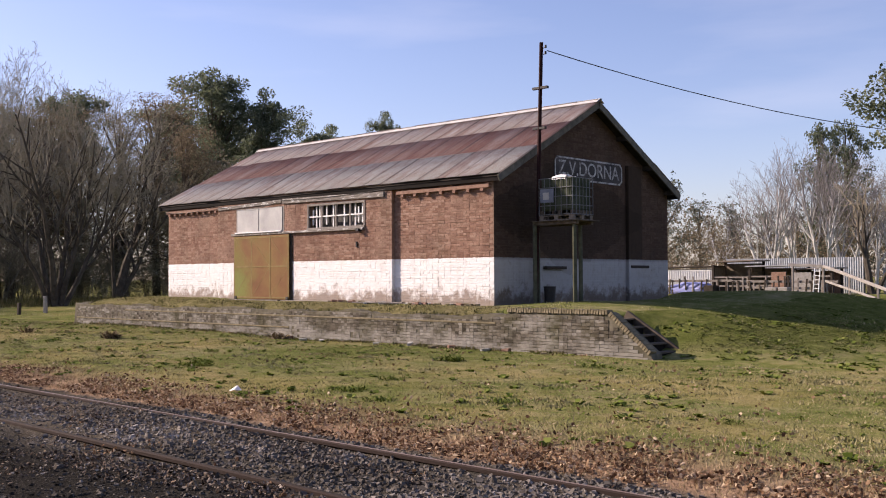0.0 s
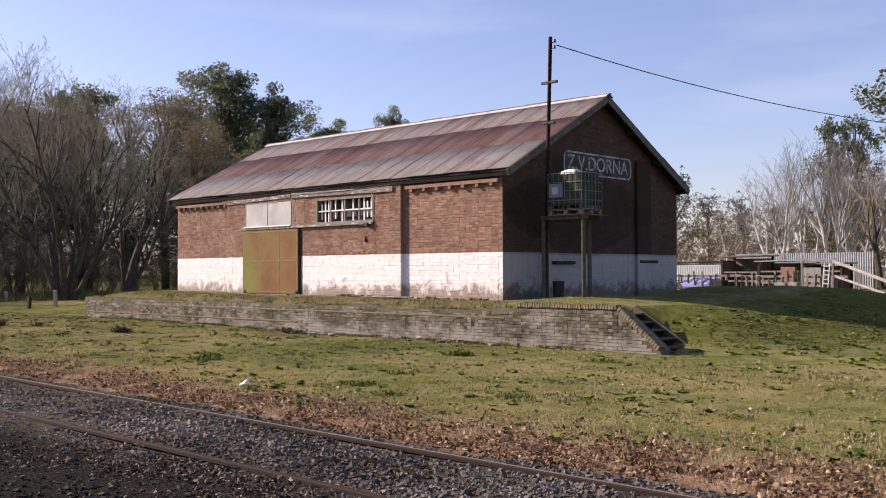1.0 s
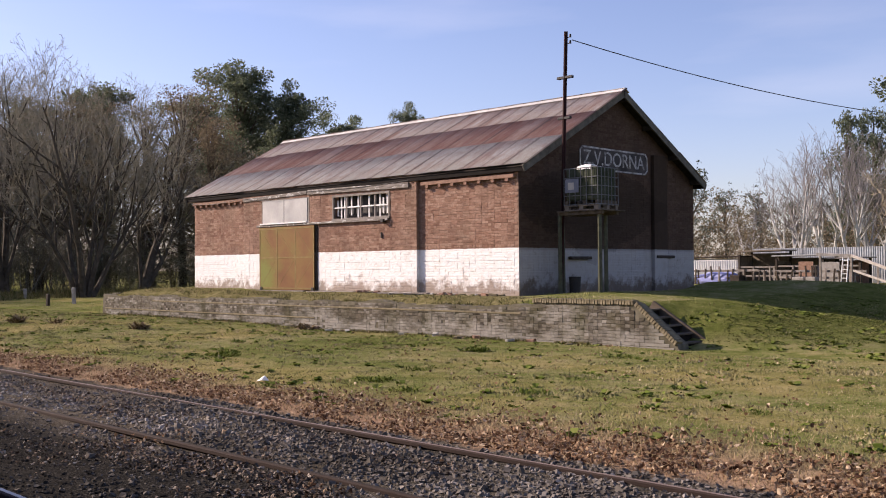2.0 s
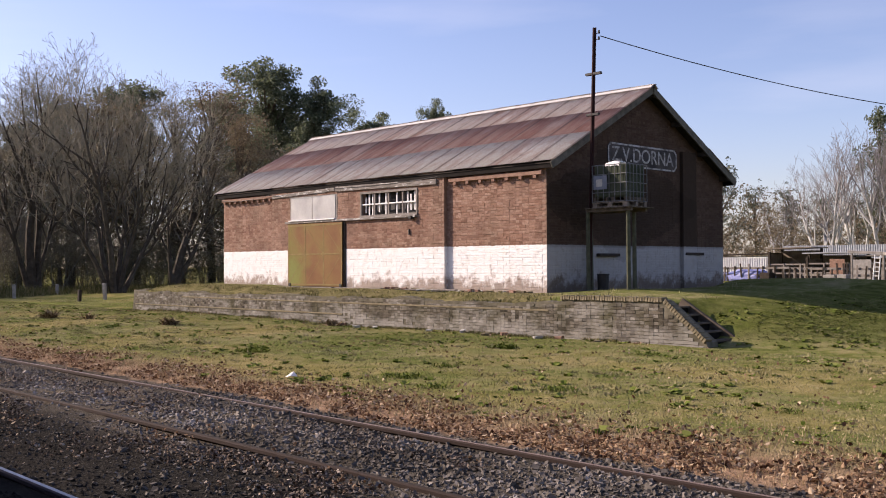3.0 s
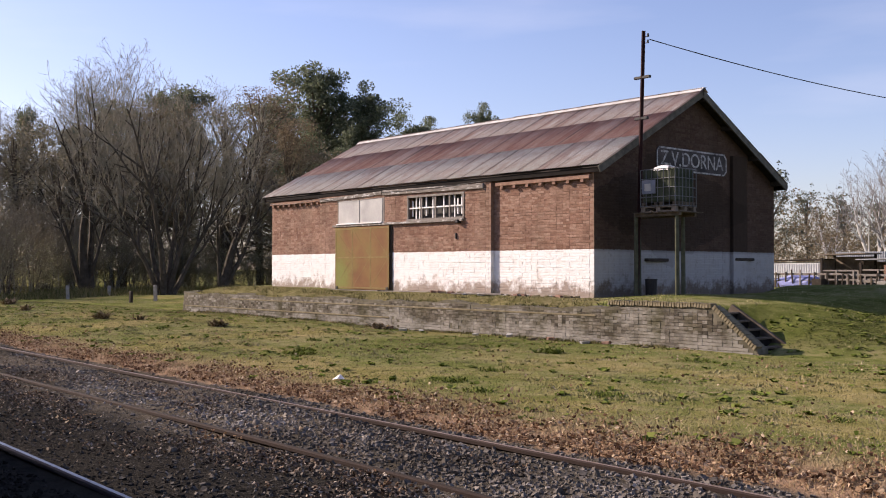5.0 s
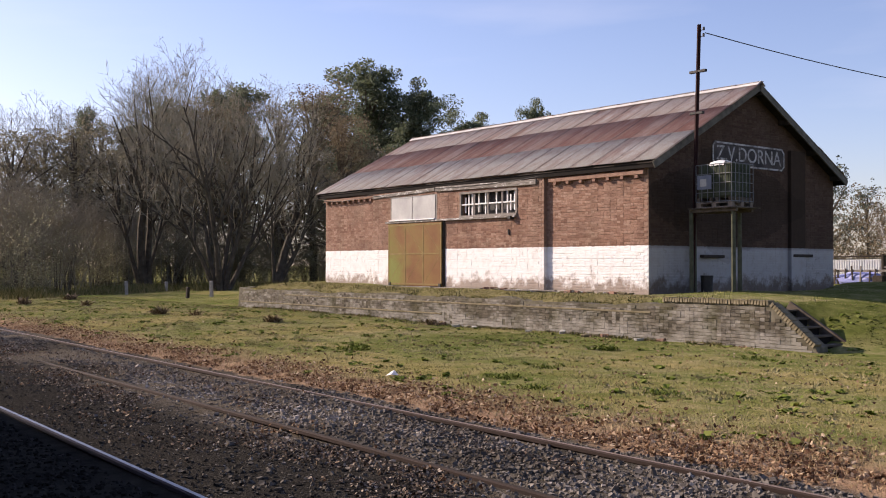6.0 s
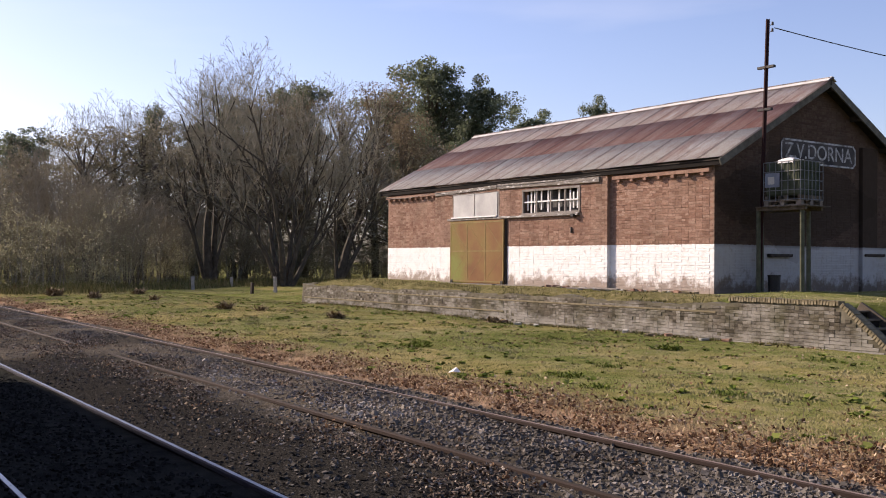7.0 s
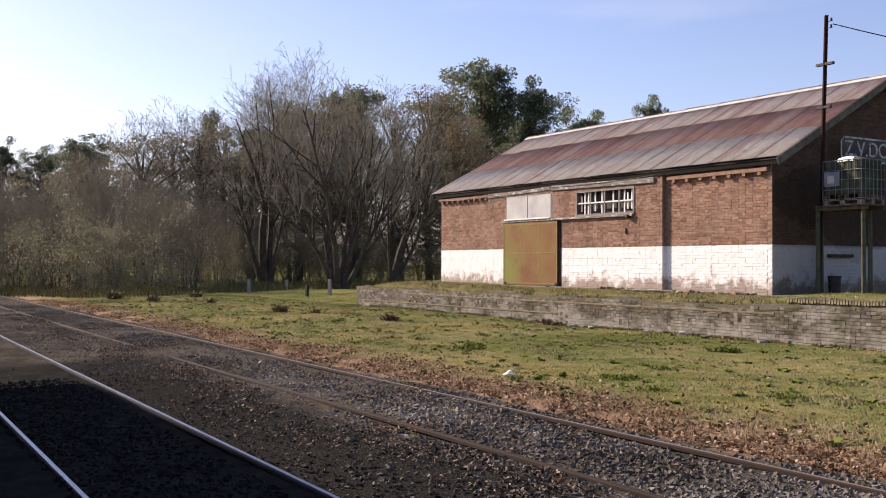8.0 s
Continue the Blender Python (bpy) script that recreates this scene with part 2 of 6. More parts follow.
MAT["door"] = rust_door()
MAT["door_seam"] = plain("door_seam", (0.20, 0.135, 0.055), (0.28, 0.205, 0.085), 5, 0.75)
MAT["ridge"] = plain("ridge_capping", (0.42, 0.40, 0.38), (0.62, 0.59, 0.57), 3, 0.8)
MAT["sheet_low"] = roof_mat("roof_sheet_grey", (0.52, 0.485, 0.42), (0.66, 0.62, 0.55), (0.34, 0.22, 0.175), 0.24)
MAT["sheet_mid"] = roof_mat("roof_sheet_red", (0.38, 0.29, 0.255), (0.40, 0.28, 0.245), (0.24, 0.115, 0.09), 0.50)
MAT["sheet_top"] = roof_mat("roof_sheet_pink", (0.52, 0.455, 0.40), (0.65, 0.59, 0.53), (0.35, 0.22, 0.175), 0.34)


def island_mat(name, *tones, rough=0.8, shine=None, noise=0.0, patch=0.0, thin=0.0):
    k = Kit(name, rough)
    r = k.island()
    if patch:
        p = k.world_co()
        f = k.math("ADD", k.math("MULTIPLY", k.noise(patch, 5, p, 0.6), 1.5), k.math("MULTIPLY", k.noise(patch * 5.0, 3, p), 0.5))
        r = k.math("ADD", k.math("MULTIPLY", r, 0.45), k.math("SUBTRACT", f, 0.72))
    n = len(tones)
    col = k.ramp(r, *[(i / max(1, n - 1), c) for i, c in enumerate(tones)])
    if noise:
        f = k.noise(noise, 3, k.world_co())
        col = k.mix(k.ramp(f, (0.35, 0.0), (0.7, 0.6)), col, tuple(v * 0.55 for v in tones[0]))
    k.color(col)
    if shine is not None:
        k.b.inputs["Specular IOR Level"].default_value = shine
    if thin:
        # thin leaves let some sun through
        glow = k.n("ShaderNodeBsdfTranslucent", Color=col)
        both = k.n("ShaderNodeMixShader", Fac=thin)
        k.nt.links.new(k.b.outputs[0], both.inputs[1])
        k.nt.links.new(glow.outputs[0], both.inputs[2])
        k.nt.links.new(both.outputs[0], k.nt.nodes["Material Output"].inputs["Surface"])
    return k.m


MAT["gravel"] = island_mat("gravel", (0.030, 0.026, 0.023), (0.075, 0.065, 0.056), (0.125, 0.11, 0.096), (0.21, 0.185, 0.165), (0.42, 0.38, 0.345), rough=0.95, shine=0.05, patch=0.55)
MAT["darker_stone"] = island_mat("darker_stone", (0.018, 0.017, 0.016), (0.034, 0.032, 0.030), (0.058, 0.053, 0.049), (0.12, 0.11, 0.10), rough=0.95, shine=0.0)
# near-black stones carry the deep shadow between the running rails in their colour
MAT["shade_stone"] = island_mat("shade_stone", (0.012, 0.012, 0.011), (0.022, 0.021, 0.020), (0.045, 0.043, 0.040), rough=0.95, shine=0.0)
MAT["dead_leaf"] = island_mat("dead_leaf", (0.055, 0.030, 0.020), (0.12, 0.066, 0.040), (0.21, 0.125, 0.074), (0.33, 0.22, 0.135), (0.58, 0.45, 0.32), rough=0.8, shine=0.05, thin=0.15)
MAT["old_leaf"] = island_mat("old_leaf", (0.040, 0.028, 0.021), (0.085, 0.060, 0.045), (0.14, 0.102, 0.078), (0.20, 0.155, 0.122), (0.40, 0.335, 0.275), rough=0.85, shine=0.03)
MAT["grass_blade"] = island_mat("grass_blade", (0.092, 0.104, 0.034), (0.165, 0.166, 0.062), (0.27, 0.242, 0.118), (0.39, 0.332, 0.19), (0.51, 0.43, 0.27), rough=0.8, shine=0.0, patch=0.42)
MAT["dull_turf"] = island_mat("dull_turf", (0.06, 0.064, 0.02), (0.11, 0.108, 0.038), (0.17, 0.145, 0.065), (0.26, 0.21, 0.115), rough=0.8, shine=0.0)
MAT["straw"] = island_mat("straw", (0.22, 0.145, 0.085), (0.34, 0.245, 0.15), (0.46, 0.35, 0.225), (0.26, 0.21, 0.10), rough=0.8)
MAT["weed"] = island_mat("weed_leaf", (0.065, 0.09, 0.016), (0.12, 0.15, 0.032), (0.19, 0.205, 0.06), rough=0.8, shine=0.0)
MAT["bank_weed"] = island_mat("bank_weed", (0.065, 0.078, 0.020), (0.11, 0.12, 0.036), (0.17, 0.168, 0.06), rough=0.8, shine=0.0)
MAT["dry_weed"] = island_mat("dry_weed", (0.09, 0.06, 0.035), (0.17, 0.12, 0.07), (0.27, 0.20, 0.11), rough=0.8)
MAT["euc_leaf"] = island_mat("evergreen_leaf", (0.08, 0.098, 0.056), (0.125, 0.148, 0.085), (0.195, 0.215, 0.138), rough=0.6, thin=0.45)
MAT["brown_leaf"] = island_mat("brown_foliage", (0.14, 0.11, 0.075), (0.21, 0.16, 0.105), (0.20, 0.17, 0.11), rough=0.7, thin=0.4)
MAT["olive_leaf"] = island_mat("olive_foliage", (0.18, 0.16, 0.105), (0.27, 0.24, 0.16), (0.38, 0.335, 0.24), rough=0.7, thin=0.25)
MAT["brush"] = island_mat("brush_leaf", (0.19, 0.182, 0.112), (0.29, 0.268, 0.17), (0.39, 0.355, 0.24), rough=0.8, shine=0.0, thin=0.4)
MAT["grey_leaf"] = island_mat("grey_green_leaf", (0.06, 0.072, 0.045), (0.10, 0.115, 0.075), (0.14, 0.15, 0.105), rough=0.6)

RAIL_TURN = -0.0174          # the tracks run a degree off the shed
TRACK = lambda x, y0: y0 + RAIL_TURN * x
RAIL_TOP = -1.095
MAIN_FAR, MAIN_NEAR = -18.0, -19.66


def ground_mat():
    k = Kit("ground", 0.95)
    k.b.inputs["Specular IOR Level"].default_value = 0.0
    p = k.world_co()
    x, y, z = k.xyz(p)
    w = k.math("SUBTRACT", y, k.math("MULTIPLY", x, RAIL_TURN))
    big, mid, fine = k.noise(0.35, 5, p), k.noise(1.8, 9, p, 0.68), k.noise(26, 6, p, 0.7)
    grass = k.ramp(k.math("ADD", k.math("MULTIPLY", mid, 0.6), k.math("MULTIPLY", big, 0.4)), (0.37, (0.09, 0.108, 0.026)), (0.48, (0.145, 0.158, 0.048)), (0.56, (0.22, 0.205, 0.088)), (0.66, (0.32, 0.255, 0.14)), (0.82, (0.29, 0.20, 0.115)))
    dirt = k.ramp(mid, (0.3, (0.23, 0.14, 0.088)), (0.7, (0.43, 0.295, 0.195)))
    bed = k.ramp(k.noise(34, 8, p, 0.8), (0.36, (0.022, 0.019, 0.017)), (0.48, (0.07, 0.061, 0.052)), (0.57, (0.145, 0.127, 0.108)), (0.68, (0.30, 0.265, 0.235)))
    bed = k.mix(k.ramp(k.noise(0.55, 5, p, 0.6), (0.42, 0.75), (0.56, 0.0)), bed, (0.035, 0.033, 0.031))
    bed = k.mix(k.ramp(mid, (0.50, 0.0), (0.66, 0.55)), bed, k.ramp(k.noise(18, 6, p, 0.75), (0.35, (0.07, 0.05, 0.03)), (0.65, (0.24, 0.185, 0.125))))
    near = k.math("ADD", w, k.math("MULTIPLY", k.math("SUBTRACT", mid, 0.5), 2.2))
    col = k.mix(k.ramp(k.math("MULTIPLY", k.math("ADD", near, 13.3), 0.55), (0.0, 0.0), (0.9, 1.0)), dirt, grass)
    rim = k.math("ADD", w, k.math("MULTIPLY", k.math("SUBTRACT", k.noise(3.0, 4, p), 0.5), 0.5))
    col = k.mix(k.ramp(k.math("ADD", rim, 13.82), (0.0, 0.0), (0.2, 1.0)), bed, col)
    crown = k.math("MULTIPLY", k.math("GREATER_THAN", z, -0.6), k.math("MULTIPLY", k.math("LESS_THAN", k.math("ADD", y, k.math("MULTIPLY", mid, 1.2)), 0.1), k.math("LESS_THAN", k.math("ADD", x, k.math("MULTIPLY", mid, 3.0)), 3.6)))
    col = k.mix(k.math("MULTIPLY", crown, 0.75), col, k.ramp(k.noise(5, 7, p), (0.35, (0.09, 0.075, 0.03)), (0.65, (0.22, 0.18, 0.10))))
    tan = k.ramp(k.noise(0.22, 4, k.stretch(1.0, 1.6, 1.0, p)), (0.47, 0.0), (0.60, 0.55))
    col = k.mix(k.math("MULTIPLY", tan, k.math("MULTIPLY", k.ramp(k.math("ADD", w, 13.2), (0.0, 0.0), (1.0, 1.0)), k.math("LESS_THAN", z, -0.98))), col, k.ramp(mid, (0.3, (0.24, 0.19, 0.07)), (0.7, (0.40, 0.30, 0.14))))
    # near-black colour deepens the cast shadow between the running rails
    track_shade = k.ramp(k.math("ADD", k.math("MULTIPLY", w, -1.0), -17.8), (0.0, 0.0), (0.35, 1.0))
    lush = k.math("MULTIPLY", k.ramp(k.math("ADD", k.math("ADD", z, 1.0), k.math("MULTIPLY", k.math("SUBTRACT", mid, 0.5), 0.5)), (0.0, 0.0), (0.28, 1.0)), k.math("GREATER_THAN", k.math("ADD", x, k.math("MULTIPLY", big, 2.0)), 6.0))
    col = k.mix(k.math("MULTIPLY", lush, 0.85), col, k.ramp(k.noise(2.6, 7, p, 0.7), (0.36, (0.055, 0.068, 0.016)), (0.52, (0.105, 0.12, 0.03)), (0.68, (0.17, 0.165, 0.055))))
    col = k.mix(k.ramp(fine, (0.44, 0.0), (0.74, 0.42)), col, (0.06, 0.05, 0.02))
    track_shade = k.math("MULTIPLY", track_shade, k.ramp(k.math("ADD", x, k.math("MULTIPLY", mid, 3.0)), (0.0, 0.0), (0.9, 1.0)))
    # bed turns darker towards the running rails, at the near end only
    dark_bed = k.ramp(k.math("ADD", k.math("MULTIPLY", w, -1.0), k.math("SUBTRACT", k.math("MULTIPLY", mid, 1.2), 16.55)), (0.0, 0.0), (0.6, 0.95))
    col = k.mix(k.math("MULTIPLY", dark_bed, k.ramp(k.math("ADD", x, k.math("MULTIPLY", mid, 3.0)), (0.0, 0.0), (0.9, 1.0))), col, k.ramp(k.noise(38, 7, p, 0.8), (0.38, (0.009, 0.009, 0.008)), (0.52, (0.026, 0.024, 0.022)), (0.66, (0.085, 0.078, 0.07))))
    col = k.mix(k.math("MULTIPLY", track_shade, 0.94), col, k.ramp(mid, (0.35, (0.016, 0.016, 0.016)), (0.65, (0.040, 0.040, 0.034))))
    k.color(col).bump(k.math("ADD", fine, k.math("MULTIPLY", k.noise(70, 3, p), 0.7)), 0.03, 0.8)
    return k.m


MAT["ground"] = ground_mat()


def rail_mat(name, side, top):
    k = Kit(name, 0.85, 0.0)
    k.color(k.mix(k.math("MULTIPLY", k.noise(7, 5), 0.6), side, top)).bump(k.noise(50, 3), 0.002)
    return k.m


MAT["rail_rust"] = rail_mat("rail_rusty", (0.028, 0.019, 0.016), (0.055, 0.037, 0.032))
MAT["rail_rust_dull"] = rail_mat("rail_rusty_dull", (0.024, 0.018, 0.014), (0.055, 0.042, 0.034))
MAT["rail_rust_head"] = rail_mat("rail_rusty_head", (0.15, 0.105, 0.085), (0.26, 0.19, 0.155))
MAT["rail_rust_head"].node_tree.nodes["Principled BSDF"].inputs["Specular IOR Level"].default_value = 0.2
MAT["rail_rust_head"].node_tree.nodes["Principled BSDF"].inputs["Roughness"].default_value = 0.55
shiny = Kit("rail_polished", 0.34, 0.9)
shiny.color(shiny.ramp(shiny.noise(4, 4), (0.3, (0.20, 0.20, 0.22)), (0.7, (0.30, 0.30, 0.32))))
MAT["rail_head"] = shiny.m
# blue-black colour paints the shaded flank of the running rails
MAT["rail_side"] = rail_mat("rail_side_shade", (0.022, 0.022, 0.035), (0.045, 0.042, 0.055))


def sign_mat():
    k = Kit("sign_board_dark", 0.8)
    f = k.noise(2.2, 6)
    k.color(k.ramp(f, (0.35, (0.045, 0.04, 0.04)), (0.7, (0.11, 0.095, 0.09)))).bump(k.noise(30, 3), 0.004)
    return k.m


def worn_white():
    k = Kit("worn_white_lettering", 0.8)
    f = k.noise(5, 8, k.co, 0.7)
    k.color(k.ramp(f, (0.36, (0.09, 0.08, 0.075)), (0.58, (0.52, 0.50, 0.48))))
    return k.m


MAT["sign"], MAT["letters"] = sign_mat(), worn_white()


# ---------------------------------------------------------------- mesh kit
def root(name, at=(0, 0, 0), label="", category="", group="", kind=""):
    ob = new(name)
    ob.empty_display_size = 0.2
    ob.location = at
    return tagged(ob, label, category, group, kind)


def mesh_ob(name, me, material, parent=None, label=""):
    if material and not me.materials:
        me.materials.append(material)
    ob = new(name, me)
    if parent:
        ob.parent = parent
    if label:
        ob["label"] = label
    return ob


def part(name, bm, material, parent=None, label="", smooth=False):
    me = bpy.data.meshes.new(name)
    bmesh.ops.recalc_face_normals(bm, faces=bm.faces)
    bm.to_mesh(me)
    bm.free()
    if smooth:
        for f in me.polygons:
            f.use_smooth = True
    return mesh_ob(name, me, material, parent, label)


def box(x0, x1, y0, y1, z0, z1, bevel=0.0, bm=None):
    made = bm or bmesh.new()
    r = bmesh.ops.create_cube(made, size=1.0)
    m = Matrix.LocRotScale(((x0 + x1) / 2, (y0 + y1) / 2, (z0 + z1) / 2), None, (abs(x1 - x0), abs(y1 - y0), abs(z1 - z0)))
    bmesh.ops.transform(made, matrix=m, verts=r["verts"])
    if bevel:
        edges = {e for v in r["verts"] for e in v.link_edges}
        bmesh.ops.bevel(made, geom=list(edges), offset=bevel, segments=1, affect="EDGES")
    return made


def rod(p0, p1, r0, r1=None, sides=8, bm=None):
    made = bm or bmesh.new()
    p0, p1 = Vector(p0), Vector(p1)
    r = bmesh.ops.create_cone(made, cap_ends=True, segments=sides, radius1=r0, radius2=r1 if r1 is not None else r0, depth=(p1 - p0).length)
    turn = (p1 - p0).to_track_quat("Z", "Y")
    bmesh.ops.transform(made, matrix=Matrix.LocRotScale((p0 + p1) / 2, turn, None), verts=r["verts"])
    return made


def beam(p0, p1, w, h, bevel=0.006, bm=None):
    """A timber of width w and height h from p0 to p1."""
    p0, p1 = Vector(p0), Vector(p1)
    made = bm or bmesh.new()
    r = bmesh.ops.create_cube(made, size=1.0)
    turn = (p1 - p0).to_track_quat("X", "Z")
    vs = r["verts"]
    bmesh.ops.transform(made, matrix=Matrix.LocRotScale((p0 + p1) / 2, turn, ((p1 - p0).length, w, h)), verts=vs)
    if bevel:
        bmesh.ops.bevel(made, geom=list({e for v in vs for e in v.link_edges}), offset=bevel, segments=1, affect="EDGES")
    return made


def prism(outline, y0, y1, axis="y"):
    """A closed outline of (a, z) pushed from y0 to y1 along the axis."""
    bm = bmesh.new()
    put = (lambda a, z, d: (a, d, z)) if axis == "y" else (lambda a, z, d: (d, a, z))
    lo = [bm.verts.new(put(a, z, y0)) for a, z in outline]
    hi = [bm.verts.new(put(a, z, y1)) for a, z in outline]
    bm.faces.new(lo)
    bm.faces.new(hi[::-1])
    n = len(outline)
    for i in range(n):
        bm.faces.new((lo[i], lo[(i + 1) % n], hi[(i + 1) % n], hi[i]))
    return bm


def raw_mesh(name, verts, faces):
    """verts (n, 3); faces (m, 3) or (m, 4), as arrays."""
    me = bpy.data.meshes.new(name)
    verts, faces = np.asarray(verts, np.float32), np.asarray(faces, np.int32)
    k = faces.shape[1]
    me.vertices.add(len(verts))
    me.vertices.foreach_set("co", verts.ravel())
    me.loops.add(faces.size)
    me.loops.foreach_set("vertex_index", faces.ravel())
    me.polygons.add(len(faces))
    me.polygons.foreach_set("loop_start", np.arange(0, faces.size, k, dtype=np.int32))
    me.update(calc_edges=True)
    me.validate()
    me.shade_flat()
    return me


def scatter_mesh(name, base_v, base_f, pos, turn, scale, jitter=0.0, rng=None):
    """Many copies of a small form as one mesh. turn (n, 3, 3), scale (n, 3)."""
    n, b = len(pos), len(base_v)
    v = np.repeat(base_v[None], n, 0) * scale[:, None, :]
    if jitter:
        v = v * (1 + jitter * (rng.random((n, b, 1)) - 0.5))
    v = np.einsum("nij,nbj->nbi", turn, v) + pos[:, None, :]
    f = (base_f[None] + (np.arange(n) * b)[:, None, None]).reshape(-1, base_f.shape[1])
    return raw_mesh(name, v.reshape(-1, 3), f)


def turns(rng, n, tilt=math.pi):
    """Random turns: any heading, leaning by up to tilt."""
    a, b, c = rng.random(n) * 2 * math.pi, (rng.random(n) - 0.5) * 2 * tilt, rng.random(n) * 2 * math.pi
    z = np.zeros(n)
    o = np.ones(n)
    def rz(t):
        return np.stack([np.cos(t), -np.sin(t), z, np.sin(t), np.cos(t), z, z, z, o], 1).reshape(n, 3, 3)
    rx = np.stack([o, z, z, z, np.cos(b), -np.sin(b), z, np.sin(b), np.cos(b)], 1).reshape(n, 3, 3)
    return rz(a) @ rx @ rz(c)


def smooth01(t):
    t = np.clip(t, 0, 1)
    return t * t * (3 - 2 * t)


# ---------------------------------------------------------------- ground
FRONT = -2.9                 # the loading platform's face


def height(x, y):
    """The lie of the land: flat by the tracks, a bank round the shed."""
    x, y = np.asarray(x, float), np.asarray(y, float)
    base = -1.08 + 0.10 * smooth01((-x - 2) / 14) * smooth01((y + 12) / 6) + 0.03 * np.sin(x * 0.7 + y * 0.4) * np.sin(y * 0.9 - x * 0.2)
    right = 1 - smooth01((x - 3.7 - 0.10 * np.clip(y, 0, 30)) / 7.2)
    ragged = 0.80 + 0.20 * smooth01((y - FRONT - 0.12 - 0.10 * np.sin(x * 2.3)) / 0.75)
    ragged = np.where(x < 2.6, ragged, 0.80 + 0.20 * smooth01((x - 2.6) / 0.8) + (ragged - 0.80) * (1 - smooth01((x - 2.6) / 0.8)))
    behind = np.where(x < 5.3, (y > FRONT + 0.1) * ragged, smooth01((y + 2.3) / 2.5))
    left = smooth01((x + 18.75) / 0.4)
    bank = (0.96 + 0.03 * np.sin(x * 1.3) * np.sin(y * 1.1 + 0.4)) * right * behind * left
    crest = 0.10 * np.exp(-((x - 2.6) / 1.6) ** 2) * smooth01((y + 2.6) / 1.0) * (1 - smooth01((y - 9) / 4))
    crest = crest + 0.24 * smooth01((y - 8.2) / 2.2) * (1 - smooth01((y - 11.4) / 2.6)) * (1 - smooth01((x - 4.6) / 3.0)) * smooth01((x + 0.6) / 0.6)
    far = 1.0 * smooth01((y - 14) / 8) * (1 - smooth01((x - 5 - 0.15 * y) / 6)) * (1 - right) * left
    w = y - RAIL_TURN * x
    tracks = -0.06 * smooth01((-12.9 - w) / 1.0) - 0.022 * np.exp(-((w + 15.82) / 0.40) ** 2) * smooth01((x - 3) / 6)
    return base + bank + crest + far + tracks


def ground():
    xs = np.concatenate([[-1500, -700, -350, -200, -140, -100], np.arange(-80, -24, 2.0), np.arange(-24, 24, 0.4), np.arange(24, 60, 4.0), [80, 120, 200, 400, 1500]])
    ys = np.concatenate([[-1500, -500, -200, -100, -60, -40, -30], np.arange(-26, FRONT - 0.5, 0.4), [FRONT - 0.15, FRONT + 0.05, FRONT + 0.15, FRONT + 0.25, FRONT + 0.4, FRONT + 0.6], np.arange(-2.2, 26, 0.5), np.arange(26, 60, 3.0), [70, 100, 150, 250, 500, 1500]])
    gx, gy = np.meshgrid(xs, ys, indexing="ij")
    gz = height(gx, gy)
    v = np.stack([gx, gy, gz], -1).reshape(-1, 3)
    ny = len(ys)
    i, j = np.meshgrid(np.arange(len(xs) - 1), np.arange(ny - 1), indexing="ij")
    a = (i * ny + j).ravel()
    me = raw_mesh("ground", v, np.stack([a, a + ny, a + ny + 1, a + 1], 1))
    for p in me.polygons:
        p.use_smooth = True
    tagged(mesh_ob("ground", me, MAT["ground"]), "patchy winter grass, leaf litter and ballast ground", "ground", kind="structure")


ground()


# ---------------------------------------------------------------- tracks
def rail_profile(top_w=0.07, h=0.14, foot=0.13):
    t, f = top_w / 2, foot / 2
    return [(-t, -0.004), (-t + 0.015, 0.008), (t - 0.015, 0.008), (t, -0.004), (t, -0.035), (0.01, -0.05), (0.01, -h + 0.02), (f, -h), (-f, -h), (-0.01, -h + 0.02), (-0.01, -0.05), (-t, -0.035)]


def track(name, label, y_far, y_near, mat_head, mat_side, x0=-170.0, x1=60.0, sunk=0.0):
    """sunk: how deep the near rail has sunk into the ground towards the far end."""
    top = root(name, (0, 0, 0), label, "railway track", "tracks")
    for y0 in (y_far, y_near):
        bm = bmesh.new()
        xs = [x0, -60, -20, -8, -2, 2, 5, 7, 9, 12, 20, x1]
        prof = rail_profile()
        rings = []
        for x in xs:
            rings.append([bm.verts.new((x, TRACK(x, y0) + a, RAIL_TOP - 0.008 + b - (sunk * (1 - float(smooth01((x + 1) / 10))) if y0 == y_near else 0.0))) for a, b in prof])
        for r, s in zip(rings, rings[1:]):
            for i in range(len(prof)):
                f = bm.faces.new((r[i], r[(i + 1) % len(prof)], s[(i + 1) % len(prof)], s[i]))
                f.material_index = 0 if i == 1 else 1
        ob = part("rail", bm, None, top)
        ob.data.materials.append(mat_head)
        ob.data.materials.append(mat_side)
    return top


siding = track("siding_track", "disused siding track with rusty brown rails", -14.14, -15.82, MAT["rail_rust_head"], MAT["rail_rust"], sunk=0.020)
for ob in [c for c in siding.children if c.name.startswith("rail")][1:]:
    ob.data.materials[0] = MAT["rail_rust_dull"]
main_line = track("main_track", "railway track with bright worn running rails", MAIN_FAR, MAIN_NEAR, MAT["rail_head"], MAT["rail_side"])

# ---------------------------------------------------------------- goods shed
L, W, T = 16.82, 9.42, 0.34
WALL_TOP, EAVE_Z, RIDGE_Z, OVER, GOVER = 3.58, 3.54, 6.20, 0.22, 0.40
STEP_L, STEP_R, STEP = -13.23, -3.99, 0.135
SLOPE = (RIDGE_Z - EAVE_Z) / (W / 2 + OVER)
shed = root("goods_shed", (0, 0, 0), "old red-brick railway goods shed with limewashed base", "shed")


